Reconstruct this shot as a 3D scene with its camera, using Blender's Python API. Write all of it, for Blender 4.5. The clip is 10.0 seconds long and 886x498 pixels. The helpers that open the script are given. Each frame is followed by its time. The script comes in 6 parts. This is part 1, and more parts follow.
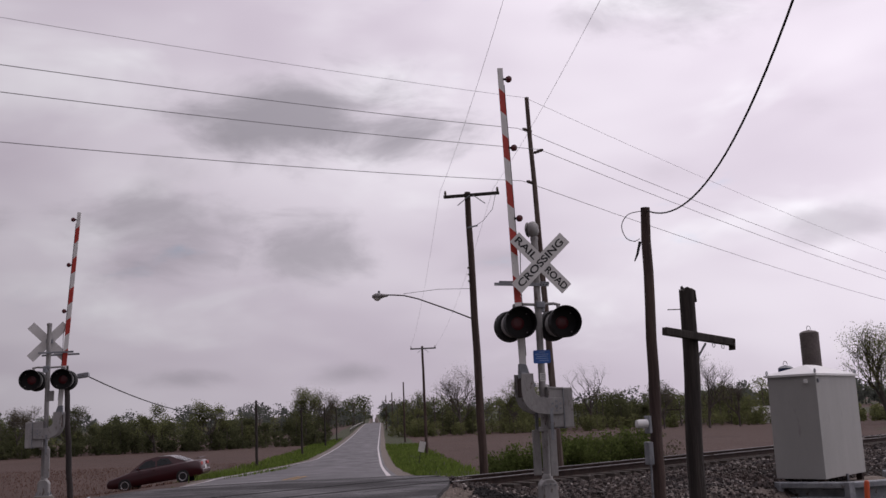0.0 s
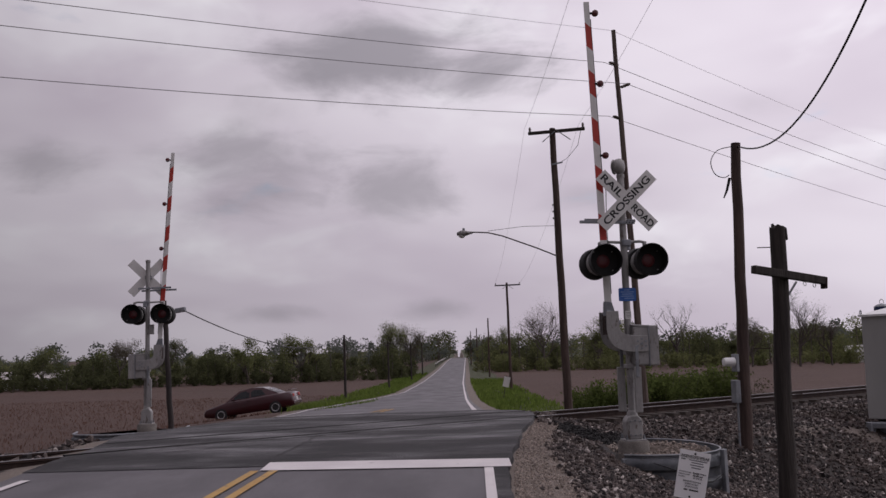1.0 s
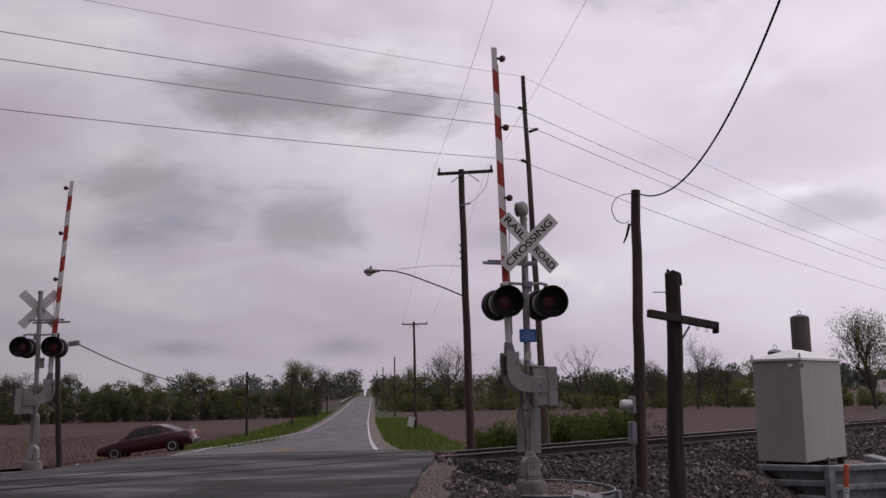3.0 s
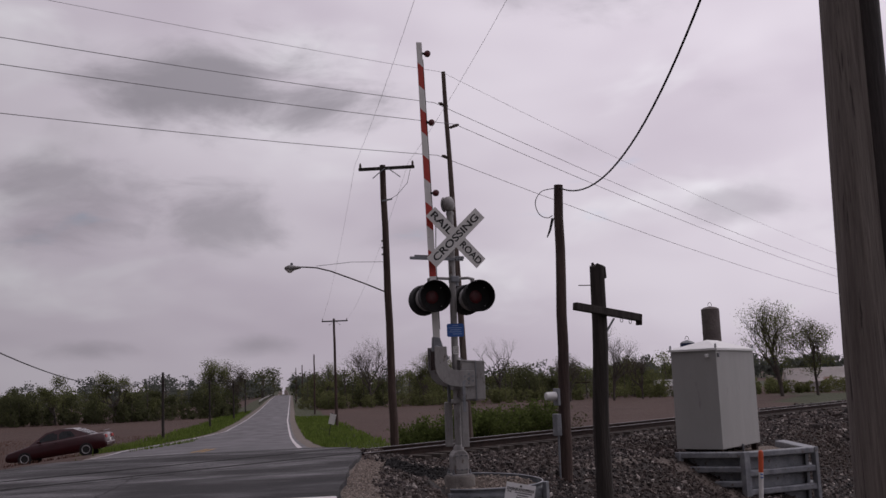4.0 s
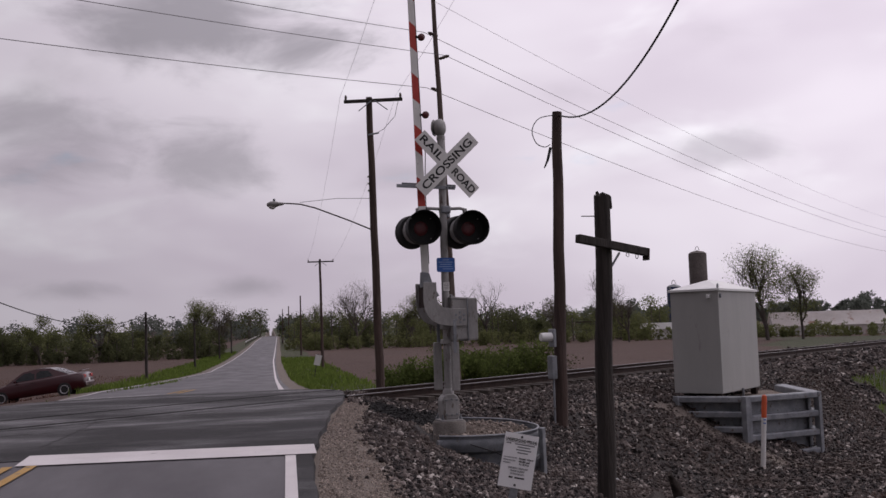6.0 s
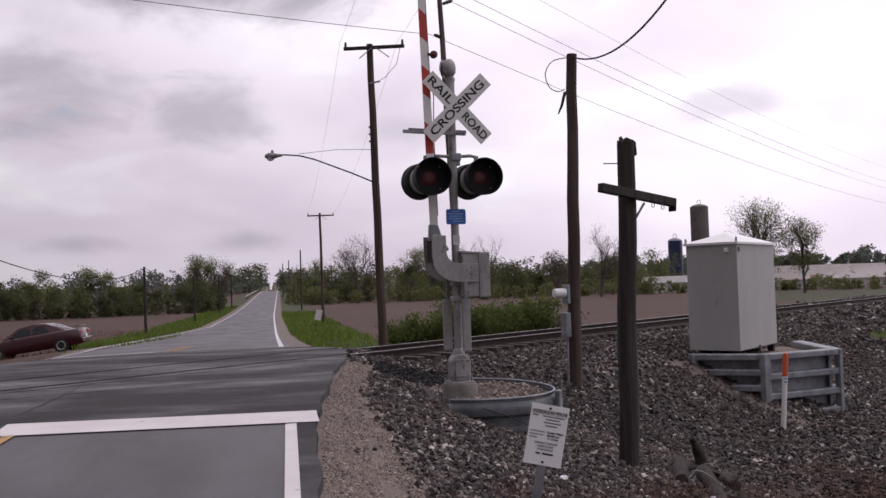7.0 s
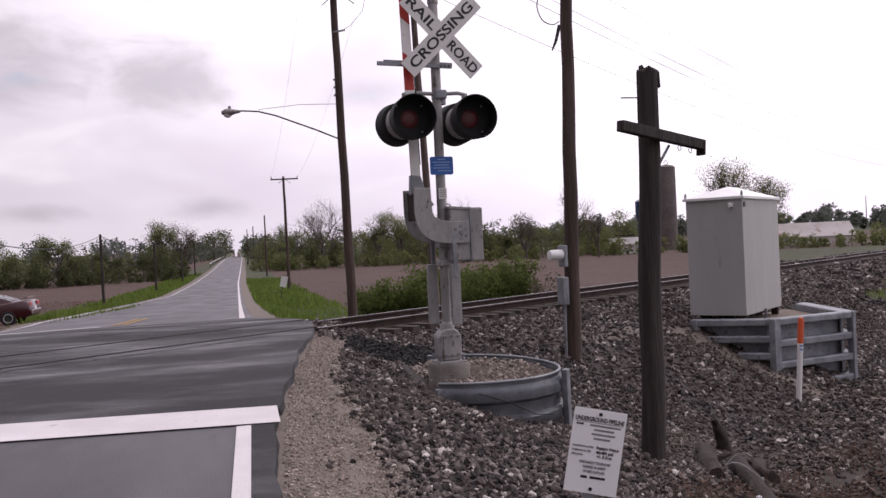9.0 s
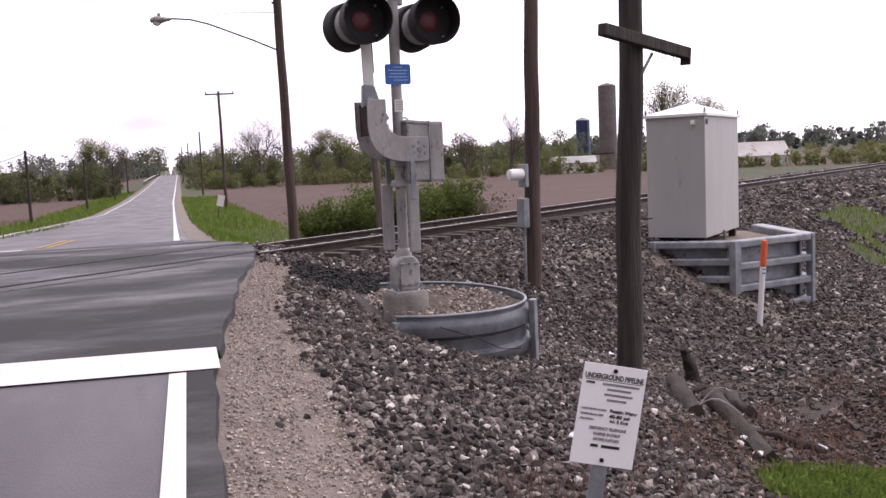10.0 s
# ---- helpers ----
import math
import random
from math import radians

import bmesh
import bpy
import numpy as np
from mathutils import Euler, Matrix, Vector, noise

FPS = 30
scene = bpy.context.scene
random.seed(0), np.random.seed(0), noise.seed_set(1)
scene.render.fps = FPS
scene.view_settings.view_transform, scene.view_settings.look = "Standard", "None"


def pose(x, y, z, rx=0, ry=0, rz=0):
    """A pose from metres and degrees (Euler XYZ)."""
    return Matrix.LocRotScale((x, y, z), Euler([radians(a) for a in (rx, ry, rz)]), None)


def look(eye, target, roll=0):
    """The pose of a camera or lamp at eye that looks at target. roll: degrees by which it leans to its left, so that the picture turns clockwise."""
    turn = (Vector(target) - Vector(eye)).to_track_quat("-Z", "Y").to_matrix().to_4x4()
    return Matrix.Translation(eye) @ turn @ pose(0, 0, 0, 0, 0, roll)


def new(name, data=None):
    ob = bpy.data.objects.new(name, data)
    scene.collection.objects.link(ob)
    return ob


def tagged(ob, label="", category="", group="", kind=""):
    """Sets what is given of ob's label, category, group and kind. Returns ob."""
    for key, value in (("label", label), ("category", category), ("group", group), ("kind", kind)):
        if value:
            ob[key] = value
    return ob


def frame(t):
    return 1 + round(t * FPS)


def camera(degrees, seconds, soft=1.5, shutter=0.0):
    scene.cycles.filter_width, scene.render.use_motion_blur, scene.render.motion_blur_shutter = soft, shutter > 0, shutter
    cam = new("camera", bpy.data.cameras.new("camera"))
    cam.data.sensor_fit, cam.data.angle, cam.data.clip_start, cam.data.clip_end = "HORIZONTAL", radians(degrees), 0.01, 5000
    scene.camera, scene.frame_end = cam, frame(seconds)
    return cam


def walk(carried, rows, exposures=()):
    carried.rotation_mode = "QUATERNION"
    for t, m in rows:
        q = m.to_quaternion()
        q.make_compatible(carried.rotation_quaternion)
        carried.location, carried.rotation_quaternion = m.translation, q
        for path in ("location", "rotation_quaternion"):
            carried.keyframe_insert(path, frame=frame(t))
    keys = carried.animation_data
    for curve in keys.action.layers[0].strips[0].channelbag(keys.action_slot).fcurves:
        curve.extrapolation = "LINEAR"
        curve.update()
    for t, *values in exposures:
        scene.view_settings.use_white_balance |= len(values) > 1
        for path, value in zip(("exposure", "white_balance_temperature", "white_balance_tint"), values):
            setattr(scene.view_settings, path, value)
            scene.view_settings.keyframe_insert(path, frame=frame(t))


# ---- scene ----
cam = camera(50.4, 10.0)
PATH = [
    (0, (-2.764, -15.171, 1.579), (-2.609, -13.209, 1.932), -2.2),
    (0.5, (-2.872, -15.28, 1.58), (-2.878, -13.294, 1.824), -2.6),
    (1, (-2.781, -15.274, 1.588), (-2.808, -13.287, 1.814), -1.6),
    (1.5, (-2.657, -15.271, 1.586), (-2.681, -13.285, 1.821), -0.9),
    (2, (-2.592, -15.236, 1.585), (-2.612, -13.252, 1.839), -0.7),
    (2.5, (-2.612, -15.202, 1.592), (-2.59, -13.222, 1.874), -0.7),
    (3, (-2.687, -15.285, 1.584), (-2.521, -13.315, 1.887), -0.9),
    (3.2, (-2.711, -15.247, 1.578), (-2.431, -13.29, 1.877), -1.1),
    (4.3, (-2.84, -15.24, 1.574), (-2.501, -13.29, 1.864), -2.1),
    (4.5, (-2.826, -15.182, 1.562), (-2.505, -13.23, 1.85), -2.5),
    (5, (-2.691, -14.889, 1.543), (-2.324, -12.939, 1.794), -2.6),
    (5.5, (-2.669, -14.457, 1.529), (-2.292, -12.506, 1.757), -2.0),
    (6.8, (-2.603, -13.146, 1.548), (-2.261, -11.177, 1.627), -1.5),
    (7, (-2.609, -12.967, 1.569), (-2.248, -11.002, 1.641), -1.8),
    (7.5, (-2.509, -12.404, 1.55), (-2.072, -10.452, 1.577), -2.4),
    (8, (-2.524, -11.89, 1.528), (-2.146, -9.926, 1.559), -2.4),
    (8.5, (-2.465, -11.389, 1.523), (-1.983, -9.447, 1.509), -2.6),
    (9, (-2.441, -10.849, 1.549), (-2.012, -8.896, 1.542), -2.6),
    (9.5, (-2.465, -10.36, 1.559), (-1.982, -8.419, 1.511), -3.0),
    (10, (-2.396, -9.79, 1.558), (-1.852, -7.875, 1.373), -2.4),
]
walk(cam, [(t, look(eye, target, roll)) for t, eye, target, roll in PATH],
     exposures=((0, -0.34), (0.5, -0.62), (1, -0.42), (2.2, -0.42), (3.2, -0.54), (4.5, -0.65), (5.0, -0.53), (5.7, -0.44), (7.0, 0.04), (8.5, 0.36), (9.5, 0.42), (10, 1.05)))

# ---- world and sun: bright broken overcast ----
SUN_AZ, SUN_EL = 62.0, 48.0
world = bpy.data.worlds.new("sky")
scene.world = world
world.use_nodes = True
wn, wl = world.node_tree.nodes, world.node_tree.links
wn.clear()


def wnode(kind, **settings):
    n = wn.new(kind)
    for key, value in settings.items():
        n.inputs[key].default_value = value
    return n


w_out = wn.new("ShaderNodeOutputWorld")
w_bg = wnode("ShaderNodeBackground", Strength=1.0)
w_sky = wn.new("ShaderNodeTexSky")
w_sky.sky_type, w_sky.sun_disc = "NISHITA", False
w_sky.sun_elevation, w_sky.sun_rotation = radians(SUN_EL), radians(SUN_AZ)
w_dim = wn.new("ShaderNodeVectorMath")
w_dim.operation = "SCALE"
w_dim.inputs["Scale"].default_value = 0.09
wl.new(w_sky.outputs[0], w_dim.inputs[0])
w_co = wn.new("ShaderNodeTexCoord")
w_map = wn.new("ShaderNodeMapping")
w_map.inputs["Scale"].default_value = (1.0, 1.0, 2.4)
wl.new(w_co.outputs["Generated"], w_map.inputs[0])


def cloud(scale, detail, lo, hi, shift, rough=0.55, warp=0.25):
    m = wn.new("ShaderNodeMapping")
    m.inputs["Location"].default_value = shift
    wl.new(w_map.outputs[0], m.inputs[0])
    n = wnode("ShaderNodeTexNoise", Scale=scale, Detail=detail, Roughness=rough, Distortion=warp)
    wl.new(m.outputs[0], n.inputs["Vector"])
    r = wn.new("ShaderNodeMapRange")
    r.interpolation_type = "SMOOTHSTEP"
    r.inputs["From Min"].default_value, r.inputs["From Max"].default_value = lo, hi
    wl.new(n.outputs["Fac"], r.inputs["Value"])
    return r.outputs[0]


def wmix(fac, a, b, blend="MIX"):
    n = wn.new("ShaderNodeMix")
    n.data_type, n.blend_type = "RGBA", blend
    for s, v in ((n.inputs[0], fac), (n.inputs[6], a), (n.inputs[7], b)):
        if isinstance(v, tuple):
            s.default_value = (*v, 1)
        elif isinstance(v, float):
            s.default_value = v
        else:
            wl.new(v, s)
    return n.outputs[2]


veil = wmix(cloud(2.6, 3, 0.30, 0.72, (3.1, 1.7, 0)), (0.515, 0.452, 0.532), (0.665, 0.61, 0.683))
bright = wmix(cloud(4.5, 4, 0.50, 0.85, (5.7, 2.2, 0.4), 0.5), veil, (0.82, 0.80, 0.85))
puffs = wmix(cloud(4.2, 5, 0.60, 0.90, (1.35, 0.55, 0), 0.5), bright, (0.40, 0.37, 0.41))


def wmath(op, a, b2):
    n = wn.new("ShaderNodeMath")
    n.operation = op
    for k, v in enumerate((a, b2)):
        if isinstance(v, (int, float)):
            n.inputs[k].default_value = v
        else:
            wl.new(v, n.inputs[k])
    return n.outputs[0]


def along_axis(v):
    n = wn.new("ShaderNodeVectorMath")
    n.operation = "DOT_PRODUCT"
    wl.new(w_co.outputs["Generated"], n.inputs[0])
    n.inputs[1].default_value = v
    return n.outputs["Value"]


ragged_edge = wnode("ShaderNodeTexNoise", Scale=9.0, Detail=5.0, Roughness=0.58, Distortion=0.4)
wl.new(w_map.outputs[0], ragged_edge.inputs["Vector"])
# grey cumulus: bearing, elevation, half width and half height in degrees, depth of tone
for c_az, c_el, c_w, c_h, c_tone in ((-3.2, 18.2, 7.2, 2.6, 0.85), (1.8, 17.0, 3.2, 1.6, 0.5), (-12.1, 11.4, 4.6, 2.3, 0.55), (-3.8, 10.2, 3.6, 1.9, 0.6), (-24.0, 11.5, 2.6, 1.2, 0.5),
                                     (-1.2, 2.9, 1.9, 0.6, 0.45), (-11.0, 2.8, 2.2, 0.6, 0.4), (20.0, 24.0, 5.0, 2.2, 0.6), (27.5, 10.0, 2.5, 1.0, 0.4), (8.5, 9.5, 2.6, 1.0, 0.3)):
    ra, re_ = radians(c_az), radians(c_el)
    across = wmath("DIVIDE", along_axis((math.cos(ra), -math.sin(ra), 0)), math.radians(c_w))
    rise = wmath("DIVIDE", wmath("SUBTRACT", along_axis((0, 0, 1)), math.sin(re_)), math.radians(c_h) * math.cos(re_))
    ahead = wmath("GREATER_THAN", along_axis((math.sin(ra), math.cos(ra), 0)), 0.1)
    dist2 = wmath("SQRT", wmath("ADD", wmath("MULTIPLY", across, across), wmath("MULTIPLY", rise, rise)), 0.0)
    frayed = wmath("ADD", dist2, wmath("MULTIPLY", wmath("SUBTRACT", ragged_edge.outputs["Fac"], 0.5), 2.7))
    body = wn.new("ShaderNodeMapRange")
    body.interpolation_type = "SMOOTHSTEP"
    body.inputs["From Min"].default_value, body.inputs["From Max"].default_value = 1.5, 0.1
    body.inputs["To Max"].default_value = c_tone
    wl.new(frayed, body.inputs["Value"])
    puffs = wmix(wmath("MULTIPLY", body.outputs[0], ahead), puffs, (0.262, 0.242, 0.278))
thin = wmix(cloud(4.0, 6, 0.62, 0.80, (7.3, 4.1, 0)), puffs, w_dim.outputs[0])
# the veil is brighter on the sun's side
toward = wn.new("ShaderNodeVectorMath")
toward.operation = "DOT_PRODUCT"
wl.new(w_co.outputs["Generated"], toward.inputs[0])
toward.inputs[1].default_value = (math.sin(radians(SUN_AZ)) * 0.64, math.cos(radians(SUN_AZ)) * 0.64, 0.77)
glow = wn.new("ShaderNodeMapRange")
glow.inputs["From Min"].default_value, glow.inputs["From Max"].default_value = -0.2, 0.75
glow.inputs["To Min"].default_value, glow.inputs["To Max"].default_value = 0.31, 1.85
wl.new(toward.outputs["Value"], glow.inputs["Value"])
lit = wn.new("ShaderNodeVectorMath")
lit.operation = "SCALE"
wl.new(thin, lit.inputs[0])
wl.new(glow.outputs[0], lit.inputs["Scale"])
wl.new(lit.outputs[0], w_bg.inputs["Color"])
wl.new(w_bg.outputs[0], w_out.inputs[0])

sun = new("sun", bpy.data.lights.new("sun", "SUN"))
sun.data.energy, sun.data.angle, sun.data.color = 0.5, radians(11), (1.0, 0.96, 0.90)
az, el = radians(SUN_AZ), radians(SUN_EL)
sun.matrix_world = look((60 * math.sin(az) * math.cos(el), 60 * math.cos(az) * math.cos(el), 60 * math.sin(el)), (0, 0, 0))


# ---- materials ----
def material(name, c1, c2, rough=0.8, metal=0.0, scale=6.0, fine=60.0, bump=0.15, stretch=(1, 1, 1), spots=None, coat=0.0,
             rough2=None, contrast=(0.35, 0.68), island=0.0, per_object=0.0, grit=0.25):
    """A surface of two tones that mix in large stains, with a fine grain and relief; spots: colour, share of a third tone."""
    m = bpy.data.materials.new(name)
    m.use_nodes = True
    nt = m.node_tree
    bsdf = nt.nodes["Principled BSDF"]
    bsdf.inputs["Metallic"].default_value = metal
    bsdf.inputs["Coat Weight"].default_value = coat
    co = nt.nodes.new("ShaderNodeTexCoord")
    mp = nt.nodes.new("ShaderNodeMapping")
    mp.inputs["Scale"].default_value = stretch
    nt.links.new(co.outputs["Object"], mp.inputs[0])

    def noise_of(sc, detail, lo, hi):
        n = nt.nodes.new("ShaderNodeTexNoise")
        n.inputs["Scale"].default_value, n.inputs["Detail"].default_value = sc, detail
        n.inputs["Roughness"].default_value = 0.62
        nt.links.new(mp.outputs[0], n.inputs["Vector"])
        r = nt.nodes.new("ShaderNodeMapRange")
        r.inputs["From Min"].default_value, r.inputs["From Max"].default_value = lo, hi
        nt.links.new(n.outputs["Fac"], r.inputs["Value"])
        return r.outputs[0]

    def mix(fac, a, b, blend="MIX"):
        n = nt.nodes.new("ShaderNodeMix")
        n.data_type, n.blend_type = "RGBA", blend
        for sock, v in ((n.inputs[0], fac), (n.inputs[6], a), (n.inputs[7], b)):
            if isinstance(v, (int, float)):
                sock.default_value = v
            elif isinstance(v, tuple):
                sock.default_value = (*v, 1)
            else:
                nt.links.new(v, sock)
        return n.outputs[2]

    big = noise_of(scale, 5, *contrast)
    small = noise_of(fine, 3, 0.3, 0.7)
    col = mix(big, c1, c2)
    if spots:
        col = mix(noise_of(scale * 3.3, 6, 0.70 - spots[1], 0.74 - spots[1] * 0.8), col, spots[0])
    grain = mix(small, (1 - grit,) * 3, (1 + grit * 0.85,) * 3)
    col = mix(1.0, col, grain, "MULTIPLY")
    if island or per_object:
        src = nt.nodes.new("ShaderNodeNewGeometry").outputs["Random Per Island"] if island else nt.nodes.new("ShaderNodeObjectInfo").outputs["Random"]
        k = island or per_object
        r = nt.nodes.new("ShaderNodeMapRange")
        r.inputs["To Min"].default_value, r.inputs["To Max"].default_value = 1 - k, 1 + k
        nt.links.new(src, r.inputs["Value"])
        cc = nt.nodes.new("ShaderNodeCombineColor")
        for i in range(3):
            nt.links.new(r.outputs[0], cc.inputs[i])
        col = mix(1.0, col, cc.outputs[0], "MULTIPLY")
    nt.links.new(col, bsdf.inputs["Base Color"])
    rr = nt.nodes.new("ShaderNodeMapRange")
    rr.inputs["To Min"].default_value, rr.inputs["To Max"].default_value = rough, rough if rough2 is None else rough2
    nt.links.new(big, rr.inputs["Value"])
    nt.links.new(rr.outputs[0], bsdf.inputs["Roughness"])
    if bump:
        bp = nt.nodes.new("ShaderNodeBump")
        bp.inputs["Strength"].default_value, bp.inputs["Distance"].default_value = bump, 0.01
        nt.links.new(small, bp.inputs["Height"])
        nt.links.new(bp.outputs[0], bsdf.inputs["Normal"])
    return m


M_ASPHALT = material("asphalt_grey", (0.052, 0.047, 0.053), (0.068, 0.062, 0.069), 0.62, 0, 0.7, 110, 0.25, rough2=0.46, stretch=(1, 0.35, 1), spots=((0.045, 0.041, 0.045), 0.06), grit=0.10)
M_PATCH = material("asphalt_dark", (0.015, 0.0138, 0.0152), (0.030, 0.0275, 0.030), 0.85, 0, 0.75, 120, 0.5, rough2=0.36, stretch=(0.45, 1.1, 1), spots=((0.050, 0.046, 0.050), 0.06), contrast=(0.42, 0.66), grit=0.16)
M_SEAM = material("seam_tar", (0.010, 0.009, 0.009), (0.018, 0.017, 0.017), 0.95)
M_WHITE = material("paint_white", (0.60, 0.565, 0.565), (0.70, 0.665, 0.66), 0.6, 0, 2.0, 90, 0.3, spots=((0.40, 0.37, 0.37), 0.05), grit=0.10)
M_YELLOW = material("paint_yellow", (0.40, 0.23, 0.055), (0.46, 0.28, 0.075), 0.65, 0, 2.0, 90, 0.3, spots=((0.18, 0.15, 0.10), 0.1), grit=0.1)


def stone_material():
    """Crushed stone: every piece its own tone, from near black through brown-grey to a few pale ones."""
    m = material("ballast_stone", (0.032, 0.027, 0.025), (0.070, 0.060, 0.055), 0.85, 0, 9, 60, 0.5)
    nt = m.node_tree
    ramp = nt.nodes.new("ShaderNodeValToRGB")
    tones = ((0.0, (0.015, 0.012, 0.012)), (0.30, (0.036, 0.029, 0.027)), (0.56, (0.074, 0.058, 0.052)), (0.78, (0.150, 0.121, 0.110)), (0.94, (0.26, 0.220, 0.198)), (1.0, (0.70, 0.64, 0.59)))
    while len(ramp.color_ramp.elements) < len(tones):
        ramp.color_ramp.elements.new(0.5)
    for e, (p, c) in zip(ramp.color_ramp.elements, tones):
        e.position, e.color = p, (*c, 1)
    nt.links.new(nt.nodes.new("ShaderNodeNewGeometry").outputs["Random Per Island"], ramp.inputs[0])
    bsdf = nt.nodes["Principled BSDF"]
    old = bsdf.inputs["Base Color"].links[0].from_socket
    mx = nt.nodes.new("ShaderNodeMix")
    mx.data_type = "RGBA"
    mx.inputs[0].default_value = 0.9
    nt.links.new(old, mx.inputs[6])
    nt.links.new(ramp.outputs[0], mx.inputs[7])
    dust = nt.nodes.new("ShaderNodeTexNoise")
    dust.inputs["Scale"].default_value, dust.inputs["Detail"].default_value = 0.55, 4.0
    nt.links.new(nt.nodes.new("ShaderNodeTexCoord").outputs["Object"], dust.inputs["Vector"])
    share = nt.nodes.new("ShaderNodeMapRange")
    share.inputs["From Min"].default_value, share.inputs["From Max"].default_value, share.inputs["To Max"].default_value = 0.45, 0.65, 0.5
    nt.links.new(dust.outputs["Fac"], share.inputs["Value"])
    brown = nt.nodes.new("ShaderNodeMix")
    brown.data_type = "RGBA"
    brown.inputs[7].default_value = (0.082, 0.058, 0.046, 1)
    nt.links.new(share.outputs[0], brown.inputs[0])
    nt.links.new(mx.outputs[2], brown.inputs[6])
    nt.links.new(brown.outputs[2], bsdf.inputs["Base Color"])
    return m


M_STONE = stone_material()
M_PEBBLE = material("sand_pebble", (0.24, 0.195, 0.165), (0.36, 0.31, 0.27), 0.9, 0, 12, 70, 0.3, island=0.5)
M_CLOD = material("dirt_clod", (0.048, 0.030, 0.022), (0.100, 0.066, 0.050), 0.95, 0, 6, 60, 0.6, island=0.5)
M_WOOD = material("pole_wood", (0.040, 0.024, 0.020), (0.098, 0.066, 0.054), 0.85, 0, 5, 30, 0.6, (2, 2, 0.12))
M_WOOD_OLD = material("weathered_wood", (0.024, 0.019, 0.017), (0.058, 0.049, 0.043), 0.9, 0, 5, 28, 0.9, (2, 2, 0.12))
M_WOOD_GREY = material("grey_pole_wood", (0.14, 0.12, 0.108), (0.22, 0.195, 0.175), 0.88, 0, 4, 24, 0.8, (2.5, 2.5, 0.10), spots=((0.05, 0.043, 0.04), 0.1))
M_WOOD_TALL = material("tall_pole_wood", (0.060, 0.036, 0.030), (0.17, 0.135, 0.115), 0.88, 0, 4, 24, 0.7, (2.5, 2.5, 0.14))
M_TAR = material("tarred_cover", (0.022, 0.018, 0.017), (0.045, 0.036, 0.034), 0.8, 0, 4, 24, 0.6, (2, 2, 0.2))
M_GALV = material("galvanized_steel", (0.17, 0.18, 0.197), (0.33, 0.345, 0.365), 0.5, 0.45, 3, 40, 0.1, rough2=0.62, spots=((0.14, 0.115, 0.10), 0.09), grit=0.09)
M_SILVER = material("aluminium_paint", (0.25, 0.245, 0.24), (0.39, 0.38, 0.37), 0.55, 0.2, 4, 50, 0.12, (1, 1, 0.35), spots=((0.15, 0.125, 0.11), 0.11), grit=0.09)
M_CAB = material("cabinet_paint", (0.36, 0.36, 0.345), (0.42, 0.42, 0.405), 0.55, 0.1, 1.2, 60, 0.05, (1, 1, 0.25), spots=((0.30, 0.29, 0.28), 0.07), grit=0.03)
M_CABTOP = material("cabinet_roof_paint", (0.76, 0.76, 0.75), (0.82, 0.82, 0.80), 0.45, 0.1, 2, 60, 0.05, grit=0.03)
M_BLACK = material("black_enamel", (0.006, 0.006, 0.006), (0.012, 0.012, 0.012), 0.75, 0, 6, 60, 0.05, grit=0.05)
M_LENS = material("red_lens", (0.075, 0.004, 0.007), (0.11, 0.006, 0.010), 0.4, 0, 30, 150, 0.3, coat=0.15, grit=0.15)
M_RED = material("red_sheeting", (0.42, 0.035, 0.025), (0.50, 0.05, 0.035), 0.5, 0, 4, 60, 0.05, grit=0.06)
M_SIGNW = material("white_sheeting", (0.66, 0.65, 0.63), (0.76, 0.75, 0.73), 0.5, 0, 3, 60, 0.04, spots=((0.48, 0.46, 0.43), 0.05), grit=0.03)
M_INK = material("black_lettering", (0.012, 0.012, 0.012), (0.02, 0.02, 0.02), 0.6, bump=0)
M_INKGREY = material("faded_print", (0.19, 0.19, 0.20), (0.26, 0.26, 0.27), 0.6, bump=0)
M_PLATE = material("white_sign_plate", (0.84, 0.84, 0.85), (0.88, 0.88, 0.88), 0.45, 0, 3, 60, 0.02, grit=0.02)
M_BLUE = material("blue_sheeting", (0.035, 0.12, 0.42), (0.05, 0.16, 0.50), 0.5, 0, 5, 60, 0.03, grit=0.04)
M_PALEBLUE = material("pale_print", (0.35, 0.5, 0.72), (0.45, 0.58, 0.78), 0.6, bump=0)
M_RAIL = material("rusty_rail", (0.026, 0.016, 0.013), (0.052, 0.032, 0.025), 0.85, 0.15, 6, 60, 0.4)
M_RAILTOP = material("polished_railhead", (0.22, 0.21, 0.21), (0.32, 0.31, 0.31), 0.42, 0.9, 3, 60, 0.05)
M_TIE = material("tie_wood", (0.045, 0.036, 0.03), (0.085, 0.068, 0.058), 0.9, 0, 4, 30, 0.7, (0.3, 2, 2))
M_CONC = material("concrete", (0.13, 0.118, 0.105), (0.22, 0.20, 0.18), 0.85, 0, 5, 60, 0.4)
M_SOILFILL = material("ring_soil", (0.16, 0.125, 0.10), (0.25, 0.205, 0.17), 0.95, 0, 4, 70, 0.9)
M_WIRE = material("black_wire", (0.012, 0.012, 0.012), (0.02, 0.02, 0.02), 0.6, bump=0)
M_WIRETHIN = material("aluminium_wire", (0.24, 0.23, 0.245), (0.30, 0.29, 0.30), 0.6, bump=0)
M_BARK = material("bark", (0.075, 0.063, 0.055), (0.13, 0.112, 0.10), 0.95, 0, 2, 20, 0.6, (2, 2, 0.3))
